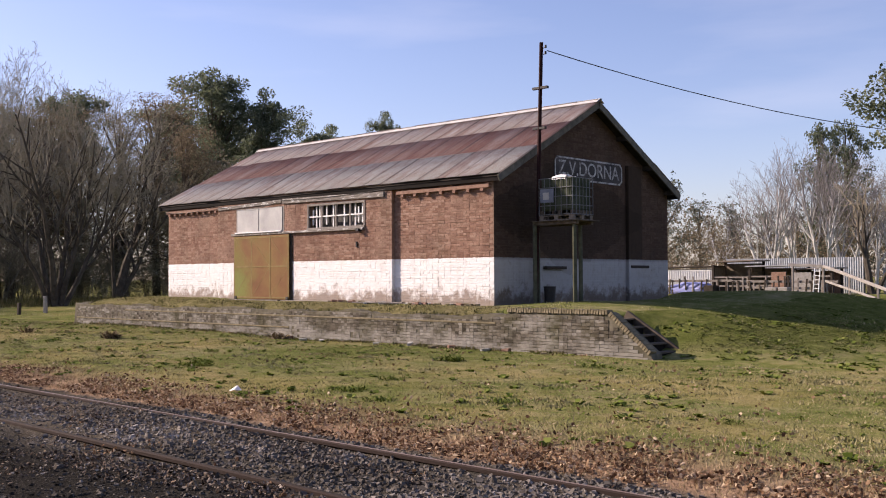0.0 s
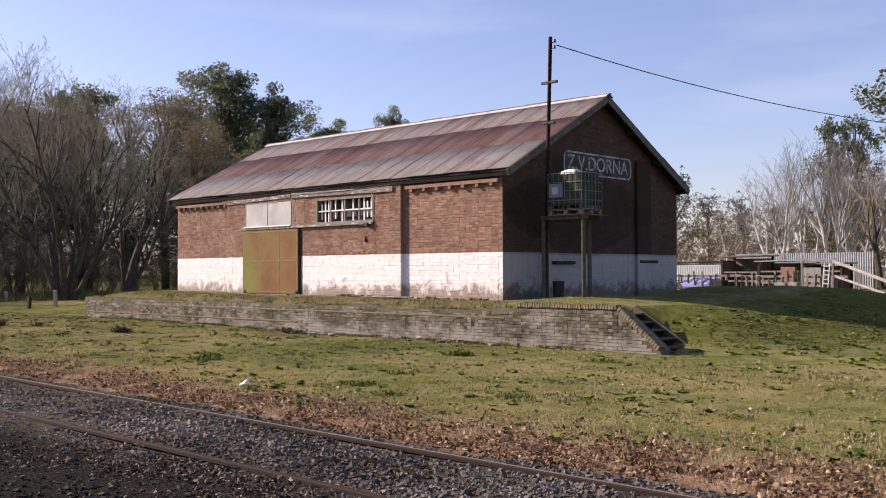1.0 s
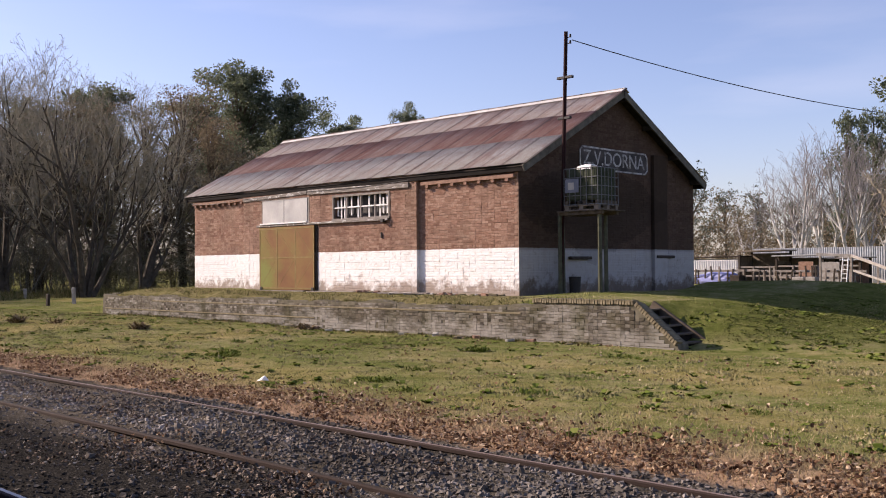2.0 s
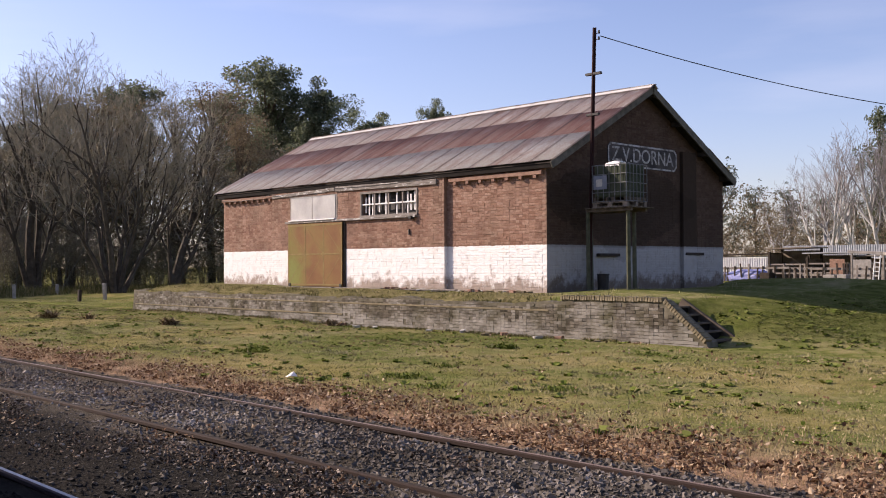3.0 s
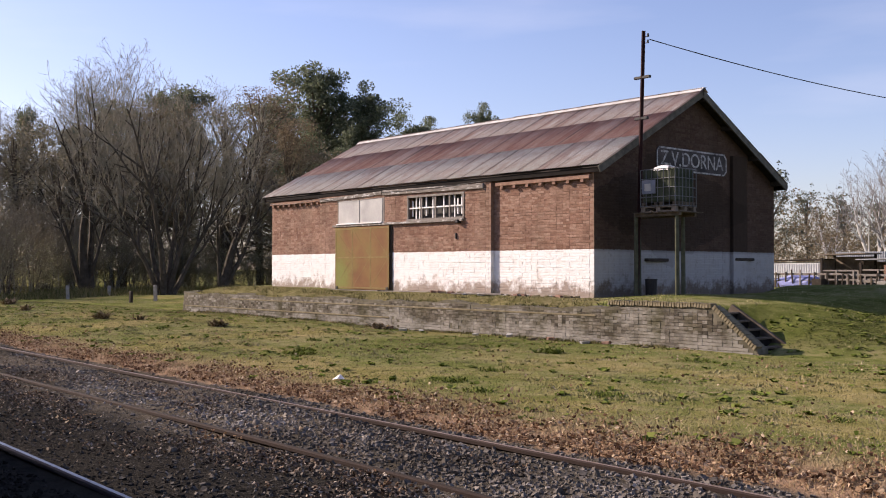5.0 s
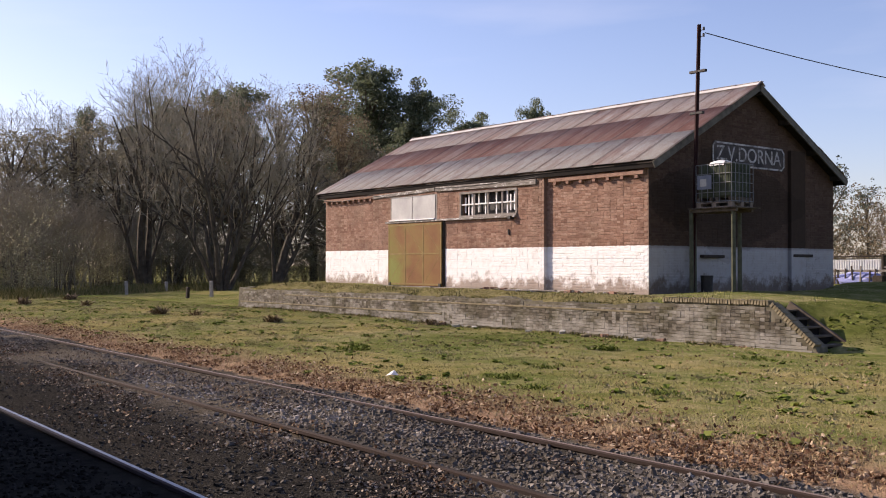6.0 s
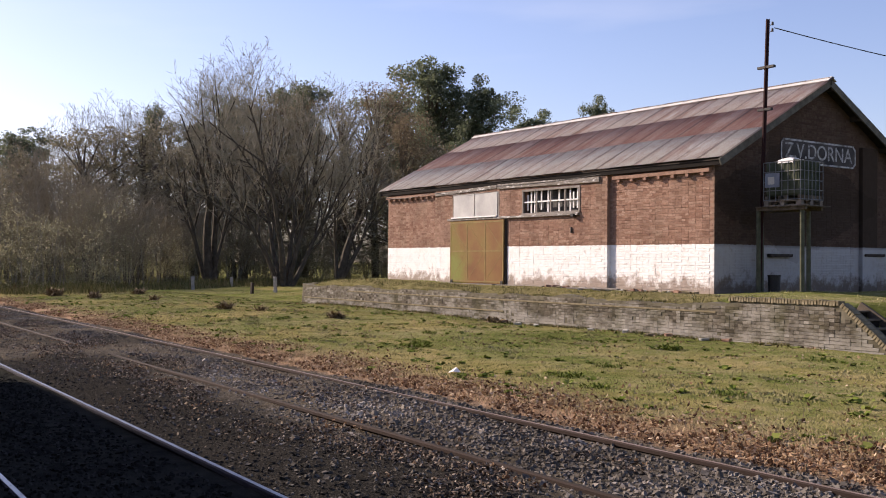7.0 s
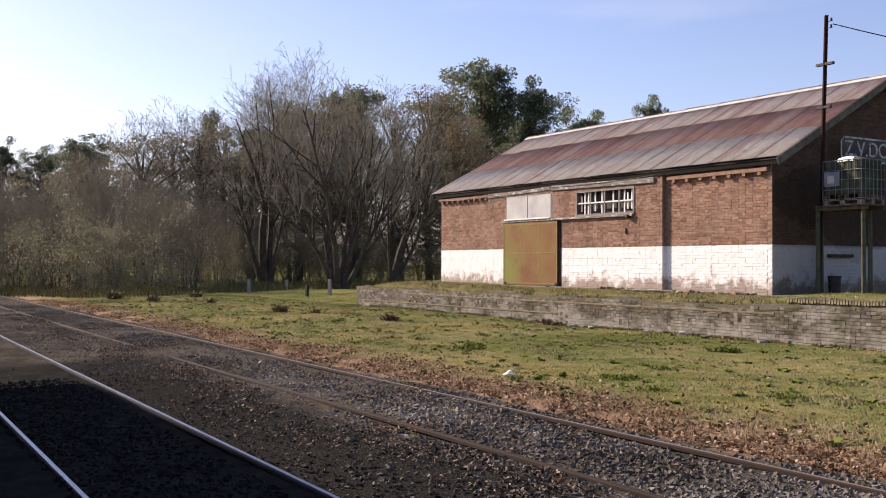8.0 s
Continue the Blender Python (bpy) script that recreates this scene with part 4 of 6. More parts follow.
def ibc_tank():
    x0, x1, y0, y1, z0 = 0.93, 2.10, 0.86, 1.84, 2.262
    top = root("water_tank", ((x0 + x1) / 2, (y0 + y1) / 2, z0), "white plastic bulk water tank in a steel cage on a pallet", "water tank")
    w, d = (x1 - x0) / 2, (y1 - y0) / 2
    # pallet: boards, blocks
    for z in (0.0, 0.115):
        for i in range(5):
            y = -d + 0.07 + i * (2 * d - 0.14) / 4
            part("pallet_board", box(-w, w, y - 0.06, y + 0.06, z, z + 0.022, 0.003), MAT["pallet"], top)
    for x in (-w + 0.08, 0, w - 0.08):
        for y in (-d + 0.08, 0, d - 0.08):
            part("pallet_block", box(x - 0.07, x + 0.07, y - 0.06, y + 0.06, 0.022, 0.115, 0.004), MAT["pallet"], top)
    b = part("bottle", box(-w + 0.04, w - 0.04, -d + 0.04, d - 0.04, 0.27, 1.19, 0.05), MAT["tank_plastic"], top, "milky plastic container")
    lid = rod((0.12, -0.22, 1.18), (0.12, -0.22, 1.27), 0.15, 0.14, 16)
    part("lid", lid, MAT["white_paint"], b, "white screw lid")
    # crumpled white sheet tied over the filler
    sheet = bmesh.new()
    bmesh.ops.create_grid(sheet, x_segments=14, y_segments=14, size=0.5)
    for v in sheet.verts:
        u, q = v.co.x, v.co.y
        px, py = 0.10 + u * 0.46, -0.26 + q * 0.58
        edge = -d + 0.03
        drop = max(0.0, edge - py)
        fold = 0.035 * noise.noise(Vector((u * 5, q * 5, 1.0)))
        v.co = (px + 0.5 * fold, max(py, edge - 0.02) + 0.4 * fold * (drop > 0), 1.215 - drop + 0.06 * max(0.0, 1 - 4 * (u * u + q * q)) + abs(fold) + 0.03 * noise.noise(Vector((u * 11, q * 11, 3.0))) * (drop > 0))
    part("filler_cover", sheet, MAT["white_paint"], b, "crumpled white plastic sheet", True)
    part("valve", rod((0.0, -d + 0.02, 0.22), (0.0, -d - 0.06, 0.20), 0.05, 0.04, 12), MAT["black_iron"], b)
    for x0, x1 in ((-w + 0.03, -w + 0.12), (-0.14, 0.14), (w - 0.12, w - 0.03)):
        part("foot_plate", box(x0, x1, -d + 0.03, d - 0.03, 0.14, 0.268, 0.006), MAT["old_timber"], top)
    cage = root("cage")
    cage.parent = top
    z1 = 1.17
    for z in (0.16, 0.41, 0.66, 0.91, z1):
        for s in (-1, 1):
            part("bar", rod((-w + 0.01, s * (d - 0.012), z), (w - 0.01, s * (d - 0.012), z), 0.011, sides=6), MAT["cage_steel"], cage)
            part("bar", rod((s * (w - 0.012), -d + 0.01, z), (s * (w - 0.012), d - 0.01, z), 0.011, sides=6), MAT["cage_steel"], cage)
    for i in range(7):
        x = -w + 0.012 + i * (2 * w - 0.024) / 6
        for s in (-1, 1):
            part("bar", rod((x, s * (d - 0.006), 0.14), (x, s * (d - 0.006), z1), 0.011, sides=6), MAT["cage_steel"], cage)
    for i in range(1, 6):
        y = -d + 0.012 + i * (2 * d - 0.024) / 6
        for s in (-1, 1):
            part("bar", rod((s * (w - 0.006), y, 0.14), (s * (w - 0.006), y, z1), 0.011, sides=6), MAT["cage_steel"], cage)
    part("label_plate", box(-w + 0.06, -0.06, -d - 0.012, -d + 0.006, 0.50, 0.88, 0.002), MAT["tank_green"], cage, "blue-grey plate with unreadable marks")
    part("label_mark", box(-w + 0.16, -0.22, -d - 0.016, -d - 0.012, 0.58, 0.78), MAT["concrete"], cage)


def iron_pole():
    top = root("utility_pole", (0.66, 1.06, -0.1), "tall dark iron rail pole with short crossarms", "utility pole")
    h = 7.55
    lean = 0.33
    def at(z):
        return Vector((0, lean * z / h, z))
    bm = bmesh.new()
    beam(at(-0.3), at(h), 0.12, 0.022, 0.0, bm)
    part("flange", bm, MAT["timber_red"], top)
    bm = bmesh.new()
    beam(at(-0.3) + Vector((0.0, 0, 0)), at(h), 0.022, 0.11, 0.0, bm)
    part("web", bm, MAT["timber_red"], top)
    for z, w in ((6.22, 0.27), (5.05, 0.22)):
        p = at(z)
        part("crossarm", box(p.x - w, p.x + w, p.y - 0.05, p.y + 0.05, z - 0.035, z + 0.035, 0.005), MAT["black_iron"], top)
    for z in (7.18, 7.36):
        p = at(z)
        part("bracket", rod((p.x, p.y, z), (p.x + 0.16, p.y, z + 0.02), 0.012, sides=6), MAT["black_iron"], top)
        ins = rod((p.x + 0.16, p.y, z), (p.x + 0.16, p.y, z + 0.09), 0.035, 0.028, 10)
        part("insulator", ins, MAT["white_paint"] if z < 7 else MAT["black_iron"], top)


def wire():
    a, b = Vector((0.86, 1.40, 7.18)), Vector((9.96, 32.15, 7.18))
    cu = bpy.data.curves.new("overhead_wire", "CURVE")
    cu.dimensions, cu.bevel_depth, cu.bevel_resolution = "3D", 0.014, 1
    sp = cu.splines.new("POLY")
    n = 30
    sp.points.add(n)
    for i in range(n + 1):
        f = i / n
        p = a.lerp(b, f) - Vector((0, 0, 1.19 * 4 * f * (1 - f)))
        sp.points[i].co = (*p, 1)
    cu.materials.append(MAT["black_iron"])
    tagged(new("overhead_wire", cu), "thin dark overhead wire sagging from the iron pole", "wire")


tank_stand()
ibc_tank()
iron_pole()
wire()


def drum():
    top = root("drum", (0.95, 1.32, -0.09), "small dark plastic drum at the foot of the stand", "drum")
    part("body", rod((0, 0, 0), (0, 0, 0.48), 0.15, 0.17, 16), MAT["black_iron"], top)
    part("rim", rod((0, 0, 0.48), (0, 0, 0.51), 0.18, 0.18, 16), MAT["black_iron"], top)


drum()


# ---------------------------------------------------------------- plants and litter
def tubes(segs, sides):
    """segs (n, 8): start, end, two radii, as tapered tubes."""
    p0, p1, r0, r1 = segs[:, 0:3], segs[:, 3:6], segs[:, 6], segs[:, 7]
    d = p1 - p0
    d /= np.linalg.norm(d, axis=1, keepdims=True) + 1e-9
    ref = np.where(np.abs(d[:, 2:3]) > 0.9, np.array([[1.0, 0, 0]]), np.array([[0, 0, 1.0]]))
    u = np.cross(d, ref)
    u /= np.linalg.norm(u, axis=1, keepdims=True) + 1e-9
    w = np.cross(d, u)
    a = np.arange(sides) * 2 * math.pi / sides
    ring = np.cos(a)[None, :, None] * u[:, None, :] + np.sin(a)[None, :, None] * w[:, None, :]
    v = np.concatenate([p0[:, None] + ring * r0[:, None, None], p1[:, None] + ring * r1[:, None, None]], 1)
    i = np.arange(sides)
    f = np.stack([i, (i + 1) % sides, sides + (i + 1) % sides, sides + i], 1)
    n = len(segs)
    f = (f[None] + (np.arange(n) * 2 * sides)[:, None, None]).reshape(-1, 4)
    return v.reshape(-1, 3), f


def grow(rng, stems, kids=(8, 6, 4, 3), angle=(0.55, 0.7, 0.75, 0.8), ratio=(0.52, 0.5, 0.5, 0.55), up=(0.03, 0.09, 0.10, 0.06), wiggle=0.06, first=0.3, least=0.008):
    """Limbs of a leafless tree as segments, split into wood (thick) and twigs. stems: (start, heading, length, radius)."""
    thick, thin = [], []
    steps = (8, 6, 4, 3, 2)

    def limb(p, d, length, r, level):
        n = steps[level]
        end = max(least, r * (0.22 if level else 0.16))
        path = []
        a = rng.random() * 6.283
        for s in range(n):
            d = d + rng.normal(0, wiggle * (1 + 0.45 * level), 3)
            d[2] += up[min(level, 3)]
            d /= math.sqrt(d.dot(d))
            q = p + d * (length / n)
            r1, r2 = r + (end - r) * s / n, r + (end - r) * (s + 1) / n
            (thick if r1 > 0.035 else thin).append((*p, *q, r1, r2))
            path.append((p, d, r1))
            p = q
        if level >= len(kids):
            return
        low = first if level == 0 else 0.15
        m = kids[level]
        for c in range(m):
            f = low + (1 - low) * (c + rng.random()) / m
            k = min(n - 1, int(f * n))
            b, hd, rr = path[k]
            at = b + hd * (length / n) * (f * n - k)
            a += 2.4 + rng.normal(0, 0.35)
            ref = np.array((1.0, 0, 0)) if abs(hd[2]) > 0.8 else np.array((0, 0, 1.0))
            u = np.cross(hd, ref)
            u /= math.sqrt(u.dot(u))
            w = np.cross(hd, u)
            t = angle[level] * rng.uniform(0.65, 1.25)
            nd = hd * math.cos(t) + (u * math.cos(a) + w * math.sin(a)) * math.sin(t)
            limb(at, nd, length * ratio[level] * (1.3 - 0.65 * f) * rng.uniform(0.7, 1.2), max(least, rr * 0.58), level + 1)

    for start, d, length, r in stems:
        d = np.array(d, float)
        limb(np.array(start, float), d / np.linalg.norm(d), length, r, 0)
    return np.array(thick), np.array(thin)


def bare_tree_meshes(seed, height, bark, twig, stems, **how):
    rng = np.random.default_rng(seed)
    thick, thin = grow(rng, stems, **how)
    zmax = max(thick[:, 5].max() if len(thick) else 0.0, thin[:, 5].max())
    out = []
    for segs, sides, mat in ((thick, 7, bark), (thin, 3, twig)):
        s = segs.copy()
        s[:, :6] *= height / zmax
        me = raw_mesh("limbs", *tubes(s, sides))
        me.materials.append(mat)
        out.append(me)
    return out


def fan_stems(rng, n, spread, length, radius):
    """Stems that part at the ground, leaning outward all round."""
    out = []
    for k in range(n):
        a = 6.283 * (k + rng.random() * 0.6) / n
        lean = spread * rng.uniform(0.4, 1.0)
        out.append(((0.12 * math.cos(a), 0.12 * math.sin(a), -0.3), (math.cos(a) * lean, math.sin(a) * lean, 1.0), length * rng.uniform(0.8, 1.05), radius * rng.uniform(0.7, 1.0)))
    return out


def bare_tree(name, meshes, at, turn, scale, label, group=""):
    top = root(name, at, label, "bush" if "bush" in label else "tree", group)
    top.rotation_euler = (0, 0, radians(turn))
    top.scale = (scale,) * 3
    mesh_ob("trunk", meshes[0], None, top)
    mesh_ob("crown", meshes[1], None, top, "fine leafless twigs")
    return top


def polar(az, dist):
    """A place seen from the first eye: degrees from north towards the west, metres."""
    x, y = 18.07 - dist * math.sin(radians(az)), -21.5 + dist * math.cos(radians(az))
    return x, y, float(height(x, y))


LEAF_V = np.array([(-0.5, 0, 0), (0, -0.28, 0.04), (0.5, 0, 0), (0, 0.28, 0.04)])
LEAF_F = np.array([(0, 1, 2, 3)])


def leaf_cloud(rng, centres, radii, per, size):
    """Leaves massed in uneven clumps."""
    pos = []
    for c, r in zip(centres, radii):
        n = int(per * r[0] * r[1])
        v = rng.normal(0, 1, (n, 3))
        v /= np.linalg.norm(v, axis=1, keepdims=True)
        v *= (rng.random((n, 1)) ** 0.45)
        lobes = rng.normal(0, 0.48, (7, 3))
        swell = rng.uniform(0.28, 0.68, 7)
        which = rng.choice(7, n, p=swell / swell.sum())
        pos.append(c + (lobes[which] + v * swell[which, None]) * r)
    pos = np.concatenate(pos)
    n = len(pos)
    sc = (size * rng.uniform(0.6, 1.4, n))[:, None] * np.ones((n, 3))
    return scatter_mesh("leaves", LEAF_V, LEAF_F, pos, turns(rng, n), sc)


def leafy_tree_meshes(seed, height, width, bark, leaf, clumps=26, size=0.34, per=90, low=0.3):
    rng = np.random.default_rng(seed)
    segs = []
    trunk = np.array([(0, 0, -0.3), (0.2, 0.1, height * 0.35), (0.1, 0.3, height * 0.7), (0.2, 0.2, height * 0.93)])
    rad = (0.035 * height * 0.6, 0.026 * height * 0.6, 0.014 * height * 0.6, 0.04)
    for a, b, r0, r1 in zip(trunk, trunk[1:], rad, rad[1:]):
        segs.append((*a, *b, r0, r1))
    centres, radii = [], []
    for i in range(clumps):
        f = low + (1 - low) * (i + rng.random()) / clumps
        wide = width * (0.35 + 0.65 * math.sin(math.pi * min(1, (f - low) / (1 - low) * 0.8 + 0.12)))
        a = rng.random() * 2 * math.pi
        rr = wide * rng.uniform(0.15, 0.85)
        c = np.array([math.cos(a) * rr, math.sin(a) * rr, height * min(f, 0.94)])
        r = height * rng.uniform(0.05, 0.11)
        centres.append(c)
        radii.append(np.array([r * rng.uniform(0.9, 1.5), r * rng.uniform(0.9, 1.5), r * rng.uniform(0.6, 0.95)]))
        base = np.array([0.15, 0.2, c[2] * 0.75])
        segs.append((*base, *c, 0.008 * height, 0.02))
    wood = raw_mesh("limbs", *tubes(np.array(segs), 6))
    wood.materials.append(bark)
    leaves = leaf_cloud(rng, centres, radii, per, size)
    leaves.materials.append(leaf)
    return wood, leaves


def leafy_tree(name, meshes, at, turn, scale, label, group=""):
    top = root(name, at, label, "tree", group)
    top.rotation_euler = (0, 0, radians(turn))
    top.scale = scale if isinstance(scale, tuple) else (scale,) * 3
    mesh_ob("trunk", meshes[0], None, top)
    mesh_ob("crown", meshes[1], None, top)
    return top


def woods():
    # evergreens behind the shed and along the line
    dense = [leafy_tree_meshes(s, 20.0, 4.6, MAT["bark"], MAT["euc_leaf"], clumps=44, size=0.27, per=220, low=0.32) for s in (1, 2, 3)]
    brown = [leafy_tree_meshes(s, 16.0, 4.4, MAT["bark"], MAT["brown_leaf"], clumps=38, size=0.17, per=110, low=0.25) for s in (4, 5)]
    olive = [leafy_tree_meshes(s, 13.0, 5.0, MAT["bark"], MAT["olive_leaf"], clumps=42, size=0.22, per=90, low=0.10) for s in (6, 7)]
    pick = random.Random(21)
    def place(kind, az, dist, top_deg, wide=1.0, label="tall dark evergreen tree", base=20.0):
        x, y, z = polar(az, dist)
        h = dist * math.tan(radians(top_deg)) + 0.69 - z
        s = h / base
        leafy_tree("tree", pick.choice(kind), (x, y, z), pick.uniform(0, 360), (s * wide, s * wide, s), label, "woods")
    for az, dist, el, wide in ((55.9, 95, 11.3, 0.95), (53.2, 92, 10.1, 0.9), (50.4, 120, 8.4, 1.0), (48.8, 130, 8.2, 0.9), (46.1, 120, 9.15, 0.50), (57.6, 105, 9.4, 1.1), (63.5, 95, 9.9, 1.0), (66.5, 98, 8.7, 1.0), (69.0, 100, 7.6, 0.8), (71.4, 104, 8.4, 0.45), (78.0, 110, 6.7, 1.1), (80.2, 120, 5.9, 1.0), (82.0, 120, 6.2, 0.8), (84.5, 130, 6.0, 1.1)):
        place(dense, az, dist, el, wide)
    for az, dist, el in ((59.0, 88, 10.3), (61.2, 84, 9.4), (57.6, 80, 8.6), (64.6, 86, 9.3)):
        place(brown, az, dist, el, 1.05, "tree with thinning brown winter foliage", 16.0)
    for az, dist, el in ((54.5, 86, 6.6), (57.6, 84, 6.6), (60.6, 84, 6.4), (63.5, 88, 6.8), (66.4, 88, 6.6), (69.2, 88, 6.4), (70.4, 92, 7.5), (72.0, 88, 7.2), (73.6, 94, 7.2), (75.0, 86, 6.8), (77.4, 90, 5.6), (80.0, 96, 5.0), (82.6, 100, 5.0), (85.2, 106, 4.9)):
        place(olive, az, dist, el, 1.3, "dense olive-brown scrub tree", 13.0)


def lean(az, side, away=0.0):
    """A heading that leans to one's right by side and away by away, seen along az."""
    a = radians(az)
    return (math.cos(a) * side - math.sin(a) * away, math.sin(a) * side + math.cos(a) * away, 1.0)


def bare_trees():
    rng = np.random.default_rng(30)
    dark, fine = MAT["bark_dark"], MAT["twigs_dark"]
    # the three large trees at the end of the platform
    def stems(az, *rows):
        return [((math.cos(radians(az)) * x, math.sin(radians(az)) * x, -0.3), lean(az, s, w), n, r) for x, s, w, n, r in rows]
    forked = bare_tree_meshes(31, 15.5, dark, fine, stems(68.3, (0.0, -0.13, 0.0, 11.5, 0.36), (0.25, 0.02, 0.15, 11.0, 0.27), (-0.1, -0.34, -0.10, 9.0, 0.19), (0.1, 0.14, -0.1, 8.0, 0.15)), kids=(9, 6, 4, 3), first=0.34, up=(0.02, 0.09, 0.10, 0.05))
    fanned = bare_tree_meshes(32, 16.2, dark, fine, stems(64.2, (-0.3, -0.36, -0.1, 9.5, 0.19), (-0.15, -0.19, 0.2, 11.0, 0.20), (-0.05, -0.06, -0.15, 12.0, 0.25), (0.1, 0.06, 0.2, 11.5, 0.20), (0.2, 0.22, -0.1, 10.5, 0.21), (0.35, 0.42, 0.1, 9.5, 0.19)), kids=(9, 6, 4, 3), first=0.24, up=(0.010, 0.085, 0.10, 0.06))
    leaning = bare_tree_meshes(33, 14.5, dark, fine, stems(61.2, (0.0, 0.24, 0.0, 11.0, 0.34), (0.1, 0.46, 0.1, 8.0, 0.19), (0.0, 0.10, -0.1, 8.5, 0.16)), kids=(9, 6, 4, 3), first=0.30, up=(0.05, 0.09, 0.10, 0.05))
    group = "bare trees by the line"
    for meshes, az, dist, el, tall, lab in ((forked, 68.3, 73, 11.5, 15.5, "bare winter tree with a dark forked trunk"), (fanned, 64.2, 67, 11.9, 16.2, "large bare tree with many fanned-out stems"), (leaning, 61.2, 74, 10.7, 14.5, "leaning bare winter tree with a dark trunk")):
        x, y, z = polar(az, dist)
        bare_tree("bare_tree", meshes, (x, y, z), 0, (dist * math.tan(radians(el)) + 0.69 - z) / tall, lab, group)
    # upright grey trees behind them
    upright = [bare_tree_meshes(s, 13.0, MAT["bark"], fine, fan_stems(rng, 3, 0.20, 10.0, 0.11), kids=(9, 5, 4, 2), first=0.3, up=(0.05, 0.14, 0.14, 0.08)) for s in (36, 37)]
    for i, (az, dist, el) in enumerate(((66.8, 86, 11.9), (63.0, 92, 10.6), (70.4, 94, 9.6), (72.4, 92, 8.8), (74.7, 88, 9.0), (76.6, 92, 7.2))):
        x, y, z = polar(az, dist)
        bare_tree("bare_tree", upright[i % 2], (x, y, z), 50 * i, (dist * math.tan(radians(el)) + 0.69 - z) / 13.0, "upright bare grey-brown tree in the wood", group)
    # leafless small trees and bushes that make up the wood's edge
    scrub = [bare_tree_meshes(s, 8.0, MAT["bark"], MAT["twigs_brown"], fan_stems(rng, 5, 0.30, 6.2, 0.07), kids=(8, 5, 4), first=0.15, up=(0.05, 0.12, 0.10, 0.06)) for s in (51, 52, 53)]
    r3 = random.Random(61)
    edge = ((56, 62, 66, 70, 74, 78, 82, 89), (84, 82, 80, 76, 62, 62, 68, 76))
    high = ((56, 62, 66, 70, 73, 76, 79, 82, 89), (3.0, 3.2, 3.6, 4.6, 6.6, 6.5, 6.0, 5.4, 5.0))
    for i in range(56):
        az = 57.0 + 31.5 * ((i + r3.random()) / 56) ** 0.8
        dist = float(np.interp(az, *edge)) + 20 * r3.random() ** 1.3
        x, y, z = polar(az, dist)
        h = (dist * math.tan(radians(float(np.interp(az, *high)))) + 0.69 - z) * r3.uniform(0.6, 1.05)
        bare_tree("bare_shrub", scrub[i % 3], (x, y, z), r3.uniform(0, 360), h / 8.0, "tangled leafless brown scrub at the wood's edge", "scrub at the wood's edge")
    # pale trees beyond the yard: several white stems each, with a haze of twigs
    white = [bare_tree_meshes(s, 9.0, MAT["bark_pale"], MAT["twigs_pale"], fan_stems(rng, n, sp, 7.2, 0.15), kids=(9, 5, 4), first=0.25, up=(0.03, 0.10, 0.10, 0.06), least=0.006) for s, n, sp in ((41, 4, 0.42), (42, 3, 0.30), (43, 2, 0.22))]
    for i, (k, az, dist, el) in enumerate(((0, 25.0, 62, 7.4), (1, 23.3, 66, 7.2), (1, 22.0, 60, 7.6), (0, 20.9, 64, 7.4), (2, 19.6, 66, 6.4), (2, 27.4, 78, 4.6), (2, 26.3, 84, 3.4), (1, 18.4, 64, 6.6))):
        x, y, z = polar(az, dist)
        bare_tree("pale_tree", white[k], (x, y, z), 67 * i, (dist * math.tan(radians(el)) + 0.69 - z) / 9.0, "slender pale-barked leafless winter tree", "pale trees beyond the yard")
    twisted = bare_tree_meshes(44, 7.0, dark, MAT["twigs_brown"], [((0, 0, -0.3), lean(20, -0.22), 5.6, 0.22), ((0.1, 0, -0.3), lean(20, 0.3), 5.0, 0.15)], kids=(7, 5, 4), first=0.35, wiggle=0.10)
    x, y, z = polar(19.75, 47.5)
    bare_tree("bare_tree", twisted, (x, y, z), 0, 0.80, "twisted bare brown tree at the end of the sheet fence", "bare trees by the yard")
    grey = [leafy_tree_meshes(s, 12.0, 3.2, MAT["bark"], MAT["grey_leaf"], clumps=34, size=0.26, per=90, low=0.2) for s in (41, 42)]
    green = [leafy_tree_meshes(s, 12.0, 2.7, MAT["bark"], MAT["euc_leaf"], clumps=36, size=0.24, per=190, low=0.25) for s in (44, 45)]
    for az, dist, el, w in ((22.2, 80, 8.1, 0.62), (20.9, 84, 8.2, 0.62), (28.6, 95, 4.2, 0.9), (26.8, 95, 4.0, 0.9), (30.4, 90, 5.4, 0.8), (25.0, 98, 3.5, 1.1), (23.4, 100, 3.4, 1.2), (22.0, 96, 3.4, 1.2), (20.0, 80, 4.6, 1.0), (18.2, 84, 5.0, 1.1), (16.5, 90, 5, 1.2), (31.5, 95, 4, 1.2)):
        x, y, z = polar(az, dist)
        h = dist * math.tan(radians(el)) + 0.69 - z
        leafy_tree("tree", (green if el > 7 else grey)[int(az) % 2], (x, y, z), az * 40, (w * h / 12, w * h / 12, h / 12), "grey-green tree beyond the yard", "trees beyond the yard")
    # the gum tree whose outer branches hang over the yard
    x, y, z = polar(15.3, 48)
    big = leafy_tree_meshes(43, 14.0, 3.1, MAT["bark"], MAT["euc_leaf"], clumps=46, size=0.19, per=420, low=0.40)
    leafy_tree("tree", big, (x, y, z), 10, 1.0, "tall gum tree with drooping grey-green foliage", "trees beyond the yard")


